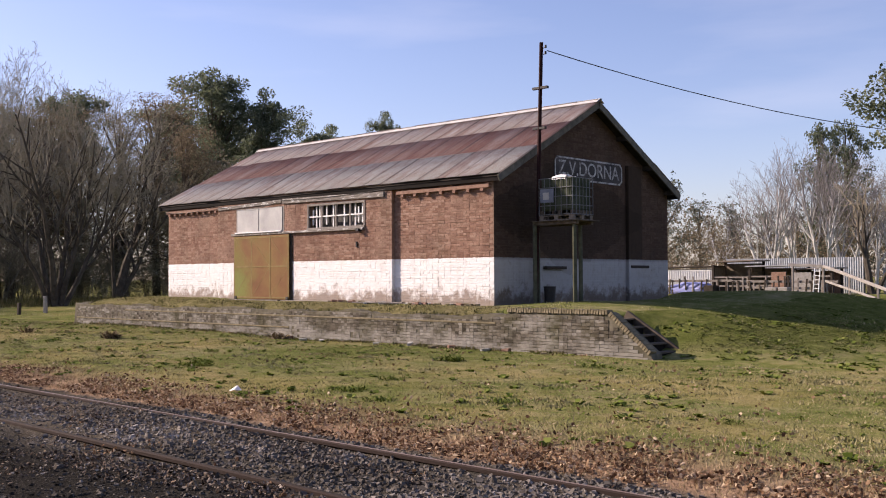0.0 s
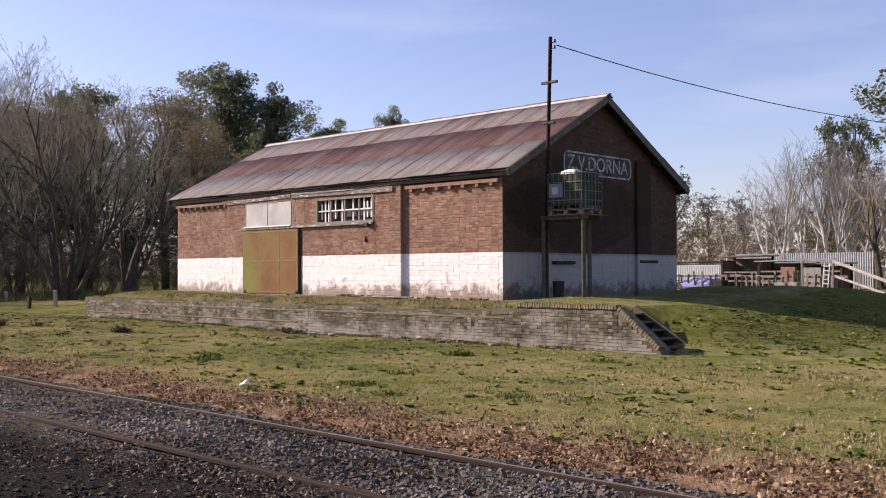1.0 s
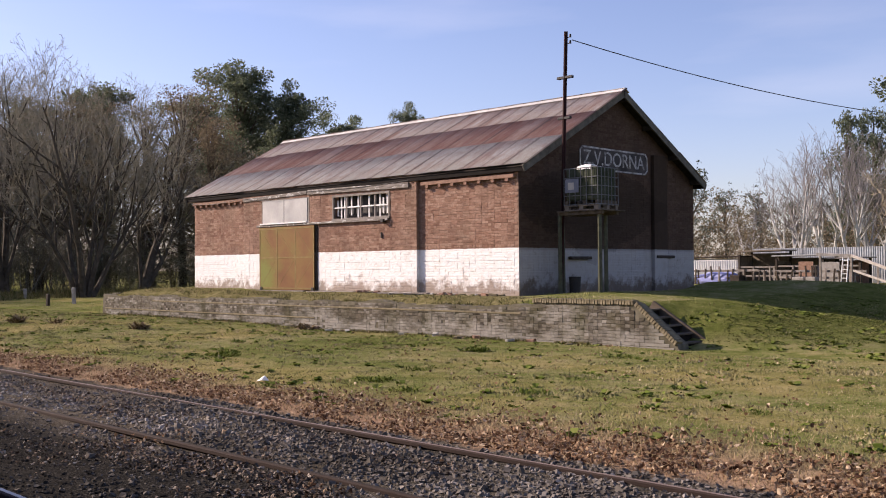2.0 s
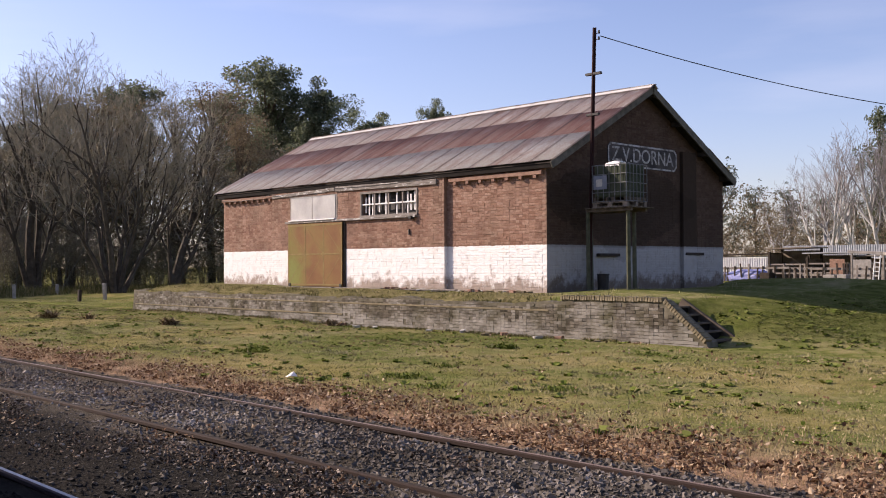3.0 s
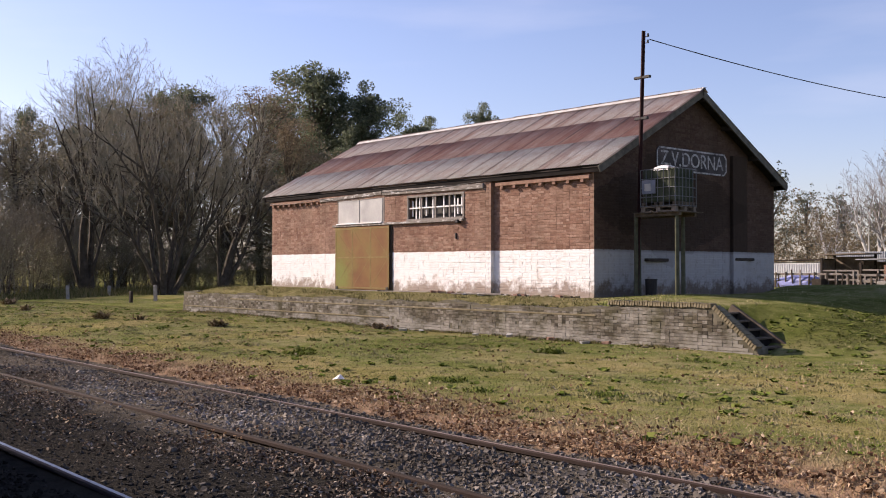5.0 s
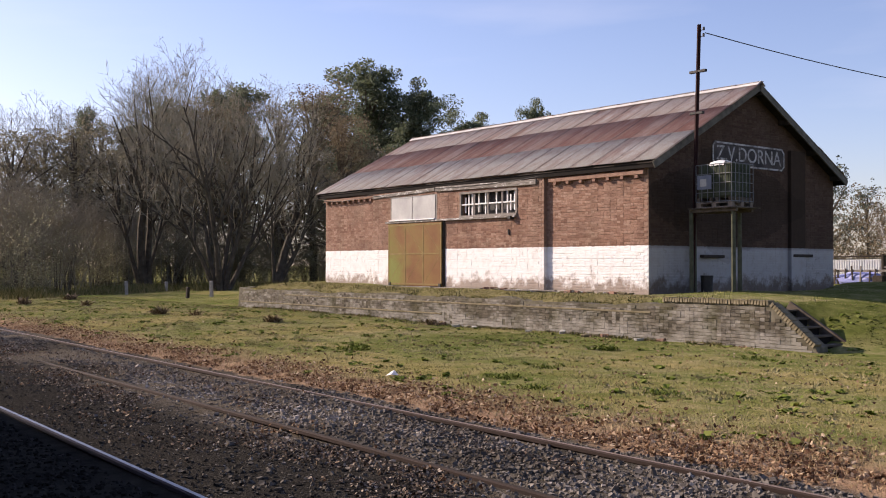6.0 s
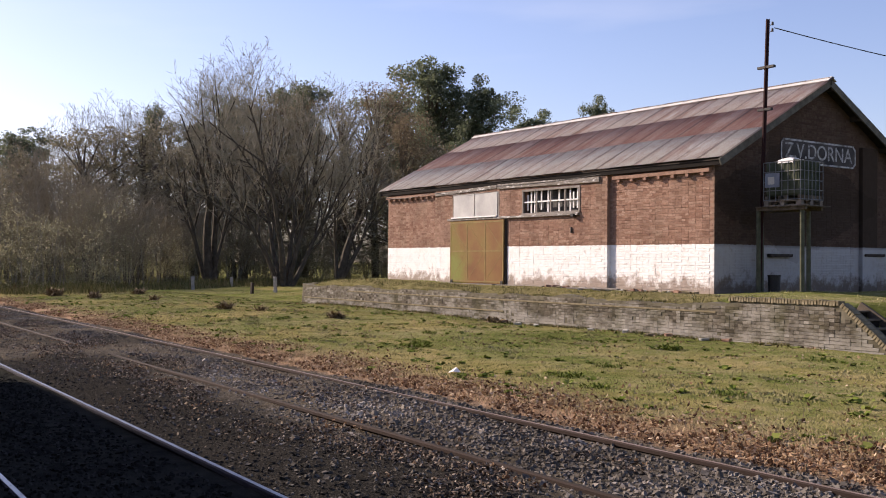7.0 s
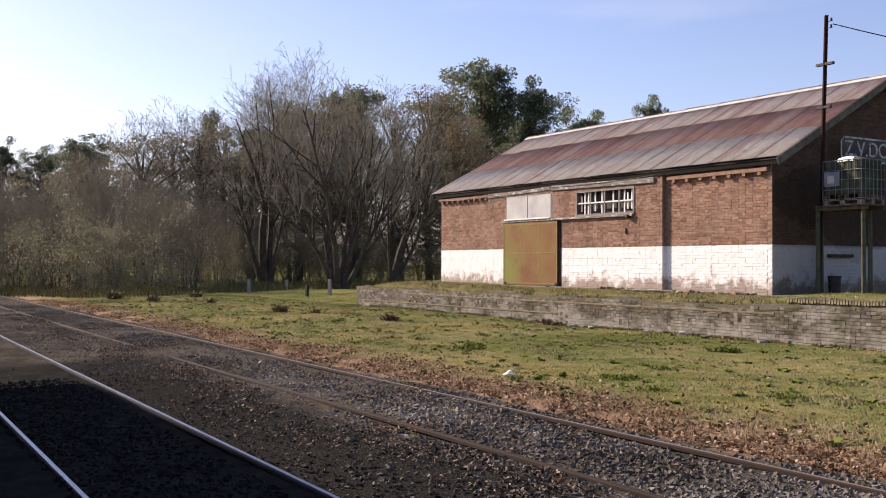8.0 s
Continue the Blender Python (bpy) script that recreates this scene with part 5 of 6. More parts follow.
def thicket():
    """Uncountable thin saplings, undergrowth and rank grass that fill the wood's edge."""
    rng = np.random.default_rng(5)
    n = 520
    az = 58 + 31 * rng.random(n) ** 0.75
    front = np.interp(az, (56, 62, 66, 70, 74, 78, 82, 89), (84, 80, 78, 72, 62, 61, 67, 75))
    dist = front + rng.random(n) * 22
    x, y = 18.07 - dist * np.sin(np.radians(az)), -21.5 + dist * np.cos(np.radians(az))
    top = np.interp(az, (56, 62, 66, 70, 74, 78, 82, 89), (4.0, 4.5, 5.0, 6.2, 6.6, 6.4, 5.8, 5.2))
    h = dist * np.tan(np.radians(top)) * rng.uniform(0.35, 1.05, n)
    p = np.stack([x, y, height(x, y) - 0.1], 1)
    d = np.concatenate([rng.normal(0, 0.13, (n, 2)), np.ones((n, 1))], 1)
    r = rng.uniform(0.014, 0.034, n)
    segs = []
    for s in range(5):
        d[:, :2] += rng.normal(0, 0.06, (n, 2))
        q = p + d * (h / 5)[:, None]
        segs.append(np.concatenate([p, q, (r * (1 - 0.17 * s))[:, None], (r * (1 - 0.17 * (s + 1)))[:, None]], 1))
        p = q
    me = raw_mesh("saplings", *tubes(np.concatenate(segs), 3))
    tagged(mesh_ob("saplings", me, MAT["sapling"]), "thin grey leafless saplings at the wood's edge", "scrub", kind="stuff")
    m = 760
    az = 55 + 34 * rng.random(m) ** 1.25
    front = np.interp(az, (56, 62, 66, 70, 74, 78, 82, 89), (82, 80, 79, 74, 60, 60, 66, 74))
    dist = front + rng.random(m) * 14
    x, y = 18.07 - dist * np.sin(np.radians(az)), -21.5 + dist * np.cos(np.radians(az))
    rr = rng.uniform(0.7, 1.9, m)
    c = np.stack([x, y, height(x, y) + rr * rng.uniform(0.2, 2.4, m)], 1)
    me = leaf_cloud(rng, c, np.stack([rr * 1.2, rr * 1.2, rr * 0.8], 1), 120, 0.10)
    tagged(mesh_ob("undergrowth", me, MAT["brush"]), "dense dark olive undergrowth below the trees", "scrub", kind="stuff")
    m = 30000
    az = 58 + 31 * rng.random(m)
    front = np.interp(az, (56, 62, 66, 70, 74, 78, 82, 89), (72, 68, 65, 58, 52, 52, 58, 66))
    dist = front + rng.random(m) ** 0.8 * 12
    x, y = 18.07 - dist * np.sin(np.radians(az)), -21.5 + dist * np.cos(np.radians(az))
    tall = rng.uniform(0.12, 0.55, m) * np.array([0.35 + 1.2 * max(0.0, 0.5 + noise.noise(Vector((a * 0.35, b * 0.35, 2.0)))) for a, b in zip(x, y)])
    blade = np.array([(-0.5, 0, 0), (0.5, 0, 0), (0.1, 0.25, 1.0)])
    me = scatter_mesh("rank_grass", blade, np.array([(0, 1, 2)]), np.stack([x, y, height(x, y) - 0.02], 1), turns(rng, m, 0.5), np.stack([rng.uniform(0.02, 0.05, m), tall, tall], 1))
    tagged(mesh_ob("rank_grass", me, MAT["dull_turf"]), "rank olive grass along the foot of the wood", "grass", kind="stuff")
    # scrub behind the yard
    m = 430
    az = 12 + 21 * rng.random(m)
    dist = rng.uniform(68, 96, m)
    x, y = 18.07 - dist * np.sin(np.radians(az)), -21.5 + dist * np.cos(np.radians(az))
    rr = rng.uniform(0.7, 1.5, m)
    c = np.stack([x, y, height(x, y) + rr * rng.uniform(0.3, 3.6, m)], 1)
    me = leaf_cloud(rng, c, np.stack([rr * 1.2, rr * 1.2, rr], 1), 70, 0.16)
    tagged(mesh_ob("far_scrub", me, MAT["brown_leaf"]), "low brown scrub beyond the yard", "scrub", kind="stuff")


woods()
bare_trees()
thicket()


def grass():
    rng = np.random.default_rng(8)
    n = 400000
    # density follows the open ground in front of the platform and on the bank
    x = rng.uniform(-34, 17, n)
    y = np.where(rng.random(n) < 0.8, rng.uniform(-13.6, FRONT - 0.1, n), rng.uniform(FRONT + 0.2, 12, n))
    w = y - RAIL_TURN * x
    keep = (w > -13.4 + rng.random(n) ** 2 * 2.0) & ~((x > -17.5) & (x < 0.15) & (y > -0.5) & (y < 10)) & ~((x > 5.3) & (x < 6.9) & (y > -3) & (y < -1.1)) & ~((y > FRONT) & (y < FRONT + 0.45) & (x < 6.7))
    x, y = x[keep], y[keep]
    n = len(x)
    pos = np.stack([x, y, height(x, y) - 0.005], 1)
    base = np.array([(-0.5, 0, 0), (0.5, 0, 0), (0.1, 0.25, 1.0)])
    clod = np.array([noise.noise(Vector((a * 1.1, b * 1.5, 0.5))) + 0.9 * noise.noise(Vector((a * 4.2, b * 5.0, 1.5))) for a, b in zip(x, y)])
    tuft = np.clip(clod - 0.22, 0.0, 0.8)
    tall = rng.uniform(0.010, 0.028, n) * np.where(y > FRONT, 1.25, 1.0) * (1 + 2.4 * tuft)
    sc = np.stack([rng.uniform(0.007, 0.020, n) * (1 + 1.2 * tuft), tall * 1.6, tall], 1)
    me = scatter_mesh("grass", base, np.array([(0, 1, 2)]), pos, turns(rng, n, 1.1), sc)
    q = 5000
    rx, ry = rng.uniform(-30, 16, q), rng.uniform(-13.2, -3.1, q)
    on_bank = rng.random(q) < 0.3
    rx, ry = np.where(on_bank, rng.uniform(5.5, 13, q), rx), np.where(on_bank, rng.uniform(-2.8, 8, q), ry)
    spot = np.array([noise.noise(Vector((a * 0.8, b * 0.8, 7.0))) + 0.5 * noise.noise(Vector((a * 2.7, b * 2.7, 9.0))) for a, b in zip(rx, ry)])
    rx, ry = rx[spot > 0.05], ry[spot > 0.05]
    q = len(rx)
    fan = np.array([(-0.2, 0, 0.0), (0.2, 0, 0.0), (0.45, 0.7, 0.45), (0.0, 1.1, 0.35), (-0.45, 0.7, 0.45)])
    r7 = 7
    at = np.repeat(np.stack([rx, ry, height(rx, ry)], 1), r7, 0) + rng.normal(0, 0.03, (q * r7, 3)) * (1, 1, 0)
    tuft = np.repeat(np.where(rng.random(q) < 0.25, 1.9, 1.0), r7)
    sz = rng.uniform(0.02, 0.06, q * r7) * tuft
    ros = scatter_mesh("low_weeds", fan, np.array([(0, 1, 2), (0, 2, 4), (4, 2, 3)]), at, turns(rng, q * r7, 0.3), sz[:, None] * np.ones((q * r7, 3)))
    q2 = 8000
    bx, by = rng.uniform(6.6, 14.5, q2), rng.uniform(-3.0, 6.0, q2)
    tuft = np.array([noise.noise(Vector((a * 1.3, b * 1.3, 5.0))) + 0.6 * noise.noise(Vector((a * 3.5, b * 3.5, 6.0))) for a, b in zip(bx, by)])
    ok = (tuft > -0.35) & (height(bx, by) > -1.0)
    bx, by = bx[ok], by[ok]
    q2 = len(bx)
    at2 = np.repeat(np.stack([bx, by, height(bx, by)], 1), 5, 0) + rng.normal(0, 0.04, (q2 * 5, 3)) * (1, 1, 0)
    sz2 = rng.uniform(0.015, 0.040, q2 * 5)
    lush = scatter_mesh("bank_weeds", fan, np.array([(0, 1, 2), (0, 2, 4), (4, 2, 3)]), at2, turns(rng, q2 * 5, 0.35), sz2[:, None] * np.ones((q2 * 5, 3)))
    tagged(mesh_ob("bank_weeds", lush, MAT["bank_weed"]), "rough green growth on the bank beside the steps", "weeds", kind="stuff")
    tagged(mesh_ob("low_weeds", ros, MAT["weed"]), "low green rosettes spread through the turf", "weeds", kind="stuff")
    m = 15000
    kind = rng.random(m)
    ex = rng.uniform(-18.6, 5.4, m)
    ey = np.where(kind < 0.45, FRONT + 0.40 + np.abs(rng.normal(0, 0.3, m)), np.where(kind < 0.65, FRONT + rng.uniform(0.02, 0.42, m), FRONT - np.abs(rng.normal(0, 0.18, m))))
    clump = np.array([noise.noise(Vector((a * 1.1, b * 2.0, 3.0))) for a, b in zip(ex, ey)])
    keep = (clump > -0.12) & ((kind > 0.45) | (rng.random(len(kind)) < 0.4))
    ex, ey, kind = ex[keep], ey[keep], kind[keep]
    ez = np.where(kind < 0.45, height(ex, ey), np.where(kind < 0.65, np.where(ex > 3.0, -0.13, -0.26), height(ex, np.minimum(ey, FRONT - 0.02))))
    m = len(ex)
    tall = rng.uniform(0.03, 0.10, m)
    edge = scatter_mesh("edge_grass", base, np.array([(0, 1, 2)]), np.stack([ex, ey, ez], 1), turns(rng, m, 0.6), np.stack([rng.uniform(0.012, 0.025, m), tall, tall], 1))
    m = 24000
    sx = 17 - 30 * rng.random(m) ** 1.5
    sw = -13.7 + np.abs(rng.normal(0, 0.9, m)) * np.interp(sx, (-20, 6, 15), (0.6, 0.9, 1.5))
    sy = sw + RAIL_TURN * sx
    tall = rng.uniform(0.025, 0.085, m)
    dry = scatter_mesh("dry_grass", base, np.array([(0, 1, 2)]), np.stack([sx, sy, height(sx, sy) - 0.005], 1), turns(rng, m, 1.2), np.stack([rng.uniform(0.006, 0.014, m), tall, tall], 1))
    tagged(mesh_ob("dry_grass", dry, MAT["straw"]), "dry straw-coloured grass among the fallen leaves", "grass", kind="stuff")
    tagged(mesh_ob("edge_grass", edge, MAT["dull_turf"]), "ragged grass along the platform's edge and foot", "grass", kind="stuff")
    tagged(mesh_ob("grass", me, MAT["grass_blade"]), "short patchy green and straw-coloured grass", "grass", kind="stuff")


def stones():
    rng = np.random.default_rng(9)
    v = np.array([(-1, -1, -0.6), (1, -0.8, -0.7), (0.9, 1, -0.6), (-0.8, 0.9, -0.7), (-0.7, -0.8, 0.7), (0.8, -0.6, 0.6), (0.6, 0.8, 0.8), (-0.9, 0.6, 0.6)]) * 0.5
    f = np.array([(0, 3, 2, 1), (4, 5, 6, 7), (0, 1, 5, 4), (1, 2, 6, 5), (2, 3, 7, 6), (3, 0, 4, 7)])
    n = 74000
    x = 17 - 46 * rng.random(n) ** 1.5
    w = np.where(rng.random(n) < 0.93, rng.uniform(-18.0, -13.75, n), rng.uniform(-20.8, -17.9, n))
    x = np.where((w < -18.0) & (x > 2.0), x - 26, x)
    soil = np.array([noise.noise(Vector((a * 0.55, b * 0.9, 1.0))) for a, b in zip(x, w)])
    keep = (np.minimum.reduce([np.abs(w - c) for c in (-14.14, -15.82, MAIN_FAR, MAIN_NEAR)]) > 0.06) & (soil + rng.normal(0, 0.2, n) > -0.32)
    x, w = x[keep], w[keep]
    n = len(x)
    y = w + RAIL_TURN * x
    s = rng.uniform(0.018, 0.046, n) * np.where(rng.random(n) < 0.04, 1.5, 1.0)
    clean = np.interp(x, (3.0, 9.5), (0.0, 1.0)) * np.interp(w, (-16.4, -15.6), (0.25, 1.0))
    clean = np.maximum(clean, 0.75 * (w > -15.6) * np.clip(0.4 + 2.2 * soil[keep], 0, 1))
    some = rng.random(n) < 0.30 + 0.70 * clean
    s = s * np.where(rng.random(n) < clean, 1.0, 0.62)
    pos, sc = np.stack([x, y, height(x, y) + s * 0.1], 1), s[:, None] * rng.uniform(0.7, 1.3, (n, 3))
    darker = (w < -16.3) & (x > 1.0 + 2.0 * soil[keep]) & (rng.random(n) < np.interp(-w, (16.2, 17.4), (0.10, 0.85)))
    darker_pos, darker_sc = pos[darker & some], sc[darker & some]
    pos, sc = pos[~darker & some], sc[~darker & some]
    n = len(pos)
    dark_bed = scatter_mesh("sooty_ballast", v, f, darker_pos, turns(rng, len(darker_pos)), darker_sc, 0.5, rng)
    tagged(mesh_ob("sooty_ballast", dark_bed, MAT["darker_stone"]), "darker ballast beside the running rail", "ballast", kind="stuff")
    # stones coloured as shade where the shadow covers the main track
    q = 5000
    ox, ow = rng.uniform(1.5, 16, q), rng.uniform(-19.75, -18.2, q)
    os_ = rng.uniform(0.02, 0.045, q)
    oy = ow + RAIL_TURN * ox
    dark = scatter_mesh("oily_ballast", v, f, np.stack([ox, oy, height(ox, oy)], 1), turns(rng, q), os_[:, None] * rng.uniform(0.7, 1.3, (q, 3)), 0.5, rng)
    tagged(mesh_ob("oily_ballast", dark, MAT["shade_stone"]), "ballast coloured near-black as shade between the running rails", "ballast", kind="stuff")
    me = scatter_mesh("ballast", v, f, pos, turns(rng, n), sc, 0.5, rng)
    tagged(mesh_ob("ballast", me, MAT["gravel"]), "grey crushed-stone railway ballast", "ballast", kind="stuff")


def dead_leaves():
    rng = np.random.default_rng(10)
    n = 34000
    x = 17 - 50 * rng.random(n) ** 1.25
    band = rng.random(n)
    w = np.where(band < 0.70, -13.75 + np.abs(rng.normal(0, 0.8, n)), np.where(band < 0.75, rng.uniform(-13.6, -3.4, n), np.where(rng.random(n) < 0.75, rng.normal(-15.95, 0.42, n), rng.uniform(-18.0, -13.8, n))))
    y = w + RAIL_TURN * x
    clump = np.array([0.7 * noise.noise(Vector((a * 0.9, b * 0.9, 0.0))) + 0.6 * noise.noise(Vector((a * 2.4, b * 2.4, 4.0))) for a, b in zip(x, y)])
    keep = (clump > -0.05 - np.interp(x, (-6, 4, 10), (0.0, 0.05, 0.14)) * (band < 0.70) + 0.30 * (band > 0.75)) & (np.abs(w + 14.14) > 0.05) & (np.abs(w + 15.82) > 0.05) & (y < FRONT - 0.06)
    x, y = x[keep], y[keep]
    n = len(x)
    m = 4200
    ex = rng.uniform(-20, 15, m)
    ew = np.where(rng.random(m) < 0.25, FRONT - 0.08 - np.abs(rng.normal(0, 0.3, m)), rng.uniform(-13.0, -3.3, m))
    drift = np.array([noise.noise(Vector((a * 0.7, b * 0.7, 8.0))) + 0.7 * noise.noise(Vector((a * 2.6, b * 2.6, 3.0))) for a, b in zip(ex, ew)])
    ok = (drift > 0.12) & ((ex < 6.9) | (ew < -3.4))
    x, y = np.concatenate([x, ex[ok]]), np.concatenate([y, ew[ok]])
    n = len(x)
    # drifts caught between and beside the siding's rails
    m = 34000
    dx, dw = 12 - 36 * rng.random(m) ** 1.15, rng.normal(-16.0, 0.8, m)
    pile = np.array([noise.noise(Vector((a * 0.45, b * 1.0, 5.0))) + 0.6 * noise.noise(Vector((a * 1.6, b * 2.6, 2.0))) for a, b in zip(dx, dw)])
    ok = (pile > 0.02) & (dw < -14.25) & (dw > -17.9) & (np.abs(dw + 15.82) > 0.05)
    dx, dy = dx[ok], (dw + RAIL_TURN * dx)[ok]
    lv = np.array([(-0.5, 0, 0.08), (-0.15, -0.36, 0.0), (0.3, -0.28, 0.1), (0.5, 0.0, 0.16), (0.25, 0.32, 0.05), (-0.2, 0.34, 0.12)])
    lf = np.array([(0, 1, 2, 3), (0, 3, 4, 5)])
    s = rng.uniform(0.026, 0.068, n)
    pos = np.stack([x, y, height(x, y) + 0.012 + rng.random(n) * 0.02], 1)
    bed = y - RAIL_TURN * x < -14.2
    s *= np.where(bed, 0.8, 1.0)
    pos[:, 2] += np.where(bed, 0.018, 0.0)
    sc = s[:, None] * np.stack([np.ones(n), rng.uniform(0.7, 1.1, n), rng.uniform(0.6, 2.2, n)], 1)
    q = len(dx)
    ds = rng.uniform(0.018, 0.05, q)
    old = scatter_mesh("leaf_litter", lv, lf, np.stack([dx, dy, height(dx, dy) + 0.014 + rng.random(q) * 0.02], 1), turns(rng, q, 1.3), ds[:, None] * np.stack([np.ones(q), rng.uniform(0.7, 1.1, q), rng.uniform(0.6, 2.0, q)], 1))
    tagged(mesh_ob("leaf_litter", old, MAT["old_leaf"]), "rotting dull brown leaf litter between the siding's rails", "fallen leaves", kind="stuff")
    me = scatter_mesh("dead_leaves", lv, lf, pos, turns(rng, n, 1.45), sc)
    tagged(mesh_ob("dead_leaves", me, MAT["dead_leaf"]), "curled brown fallen leaves along the siding", "fallen leaves", kind="stuff")


def weed_clump(name, x, y, r, h, n, mat, label, seed, group):
    rng = np.random.default_rng(seed)
    v = np.array([(-0.06, 0, 0), (0.06, 0, 0), (0.16, 0.45, 0.6), (0.0, 1.0, 0.75), (-0.16, 0.45, 0.6)])
    f = np.array([(0, 1, 2), (0, 2, 4), (4, 2, 3)])
    a, q = rng.random(n) * 2 * math.pi, r * 0.72 * rng.random(n) ** 0.65
    px, py = np.cos(a) * q, np.sin(a) * q * 0.8
    z0 = float(height(x, y))
    pos = np.stack([px, py, height(x + px, y + py) - z0 - 0.01], 1)
    s = h * rng.uniform(0.5, 1.1, n)
    me = scatter_mesh(name, v, f, pos, turns(rng, n, 0.6), np.stack([s * rng.uniform(0.4, 0.9, n), s, s * rng.uniform(0.5, 1.2, n)], 1))
    tagged(mesh_ob(name, me, mat), label, "weeds", group).location = (x, y, z0)


def weeds():
    for i, (x, y, r, h, n) in enumerate(((0.44, -9.98, 0.75, 0.16, 240), (-0.2, -9.4, 0.5, 0.15, 120), (3.8, -5.9, 0.5, 0.22, 150), (6.9, -5.2, 0.6, 0.14, 130), (5.6, -9.4, 0.5, 0.12, 110), (9.2, -10.7, 0.5, 0.11, 130), (0.2, -5.8, 0.5, 0.13, 90), (8.7, -8.8, 0.35, 0.09, 60), (12.3, -10.2, 0.4, 0.10, 70), (-2.6, -7.6, 0.5, 0.14, 90), (6.3, -11.0, 0.6, 0.14, 160), (7.6, -11.6, 0.5, 0.13, 120), (11.0, -6.0, 0.6, 0.1, 90))):
        weed_clump("weed_clump", x, y, r * 0.75, h * 0.7, int(n * 1.4), MAT["weed"], "low clump of broad green weeds in the grass", 50 + i, "green weeds")
    for i, (x, y, r, h, n) in enumerate(((-9.0, -6.7, 0.36, 0.26, 150), (-15.2, -7.7, 0.36, 0.30, 130), (-31.2, -9.6, 0.6, 0.42, 160), (-27.1, -8.9, 0.45, 0.36, 130), (-30.0, -6.0, 0.5, 0.34, 130), (-38.7, -9.6, 0.7, 0.42, 150), (-13.2, -7.3, 0.3, 0.25, 60), (-5.5, -3.3, 0.4, 0.25, 90), (-23.0, -7.6, 0.3, 0.3, 70))):
        weed_clump("dry_tuft", x, y, r, h, n, MAT["dry_weed"], "dead brown tuft of weeds", 80 + i, "dry tufts")


def small_litter():
    z = float(height(4.96, -12.2))
    bm = bmesh.new()
    q = [(-0.10, -0.05, 0.0), (0.06, -0.07, 0.03), (0.12, 0.04, 0.02), (0.02, 0.03, 0.09), (-0.07, 0.06, 0.07)]
    vs = [bm.verts.new(p) for p in q]
    ws = [bm.verts.new((p[0], p[1] + 0.004, p[2] + 0.004)) for p in q]
    for a, b, c in ((0, 1, 3), (1, 2, 3), (0, 3, 4)):
        bm.faces.new((vs[a], vs[b], vs[c]))
        bm.faces.new((ws[c], ws[b], ws[a]))
    top = tagged(part("paper_scrap", bm, MAT["white_paint"]), "crumpled white scrap of paper on dead leaves", "litter")
    top.location = (4.96, -12.2, z + 0.01)
    for (x0, y0, x1, y1) in ((-5.2, -0.62, -3.2, -0.40), (-9.0, -0.45, -6.6, -0.40), (-16.6, -0.35, -13.6, -0.30), (-12.4, -0.5, -9.2, -0.42)):
        ob = part("plank", beam((x0, y0, -0.075), (x1, y1, -0.065), 0.16, 0.04, 0.006), MAT["timber_grey"])
        tagged(ob, "pale loose plank lying at the foot of the wall", "plank", "loose planks")


def rubble():
    """Broken bricks at the foot of the shed wall and along the platform's face."""
    rnd = random.Random(23)
    meshes = []
    for k in range(3):
        bm = box(-0.10, 0.10, -0.055, 0.055, 0.0, 0.065, 0.012)
        for v in bm.verts:
            v.co += Vector((rnd.uniform(-0.02, 0.02), rnd.uniform(-0.012, 0.012), rnd.uniform(-0.008, 0.012)))
        me = bpy.data.meshes.new("broken_brick")
        bm.to_mesh(me)
        bm.free()
        me.materials.append(MAT[("loose_brick", "mossy_brick", "concrete")[k]])
        meshes.append(me)
    for i in range(46):
        if i < 34:
            x, y = rnd.uniform(-6.5, -0.2), -rnd.uniform(0.1, 0.5) - (STEP if rnd.random() < 0.5 else 0)
            y = min(y, -STEP - 0.08) if x < STEP_R else y
        else:
            x, y = rnd.uniform(-6, 5), FRONT - rnd.uniform(0.12, 0.5)
        ob = mesh_ob("broken_brick", rnd.choice(meshes), None)
        s = rnd.uniform(0.6, 1.25)
        ob.matrix_basis = pose(x, y, float(height(x, y)) - 0.004, rnd.uniform(-6, 6), rnd.uniform(-6, 6), rnd.uniform(0, 180)) @ Matrix.Scale(s, 4)
        tagged(ob, "broken weathered brick lying at the wall foot", "brick", "loose bricks")


def cables():
    """Slack cables pinned along the wall head."""
    def slack(a, b, sag, n=14):
        a, b = np.array(a), np.array(b)
        f = np.linspace(0, 1, n + 1)[:, None]
        p = a + (b - a) * f
        p[:, 2] -= sag * 4 * (f * (1 - f))[:, 0]
        return np.concatenate([p[:-1], p[1:], np.full((n, 2), 0.009)], 1)
    for a, b, sag in (((-13.3, -0.20, 3.36), (-9.6, -0.22, 3.30), 0.16), ((-16.8, -0.14, 3.30), (-13.4, -0.18, 3.34), 0.10), ((-9.4, -0.21, 3.36), (-4.2, -0.21, 3.42), 0.05)):
        ob = mesh_ob("cable", raw_mesh("cable", *tubes(slack(a, b, sag), 5)), MAT["black_iron"], shed, "thin slack cable under the eave")


def fence_posts():
    spots = ((-36.5, -0.8, 0.75, "pale_timber"), (-42.6, 4.1, 0.6, "pale_timber"), (-28.2, -0.9, 0.55, "timber_dark"), (-31.0, 1.7, 0.85, "pale_timber"))
    for x, y, h, m in spots:
        z = float(height(x, y))
        ob = part("fence_post", box(-0.09, 0.09, -0.07, 0.07, -0.2, h, 0.02), MAT[m])
        ob.location = (x, y, z)
        ob.rotation_euler = (0.02, -0.03, x)
        tagged(ob, "short weathered fence post in the grass", "fence post", "posts by the wood")


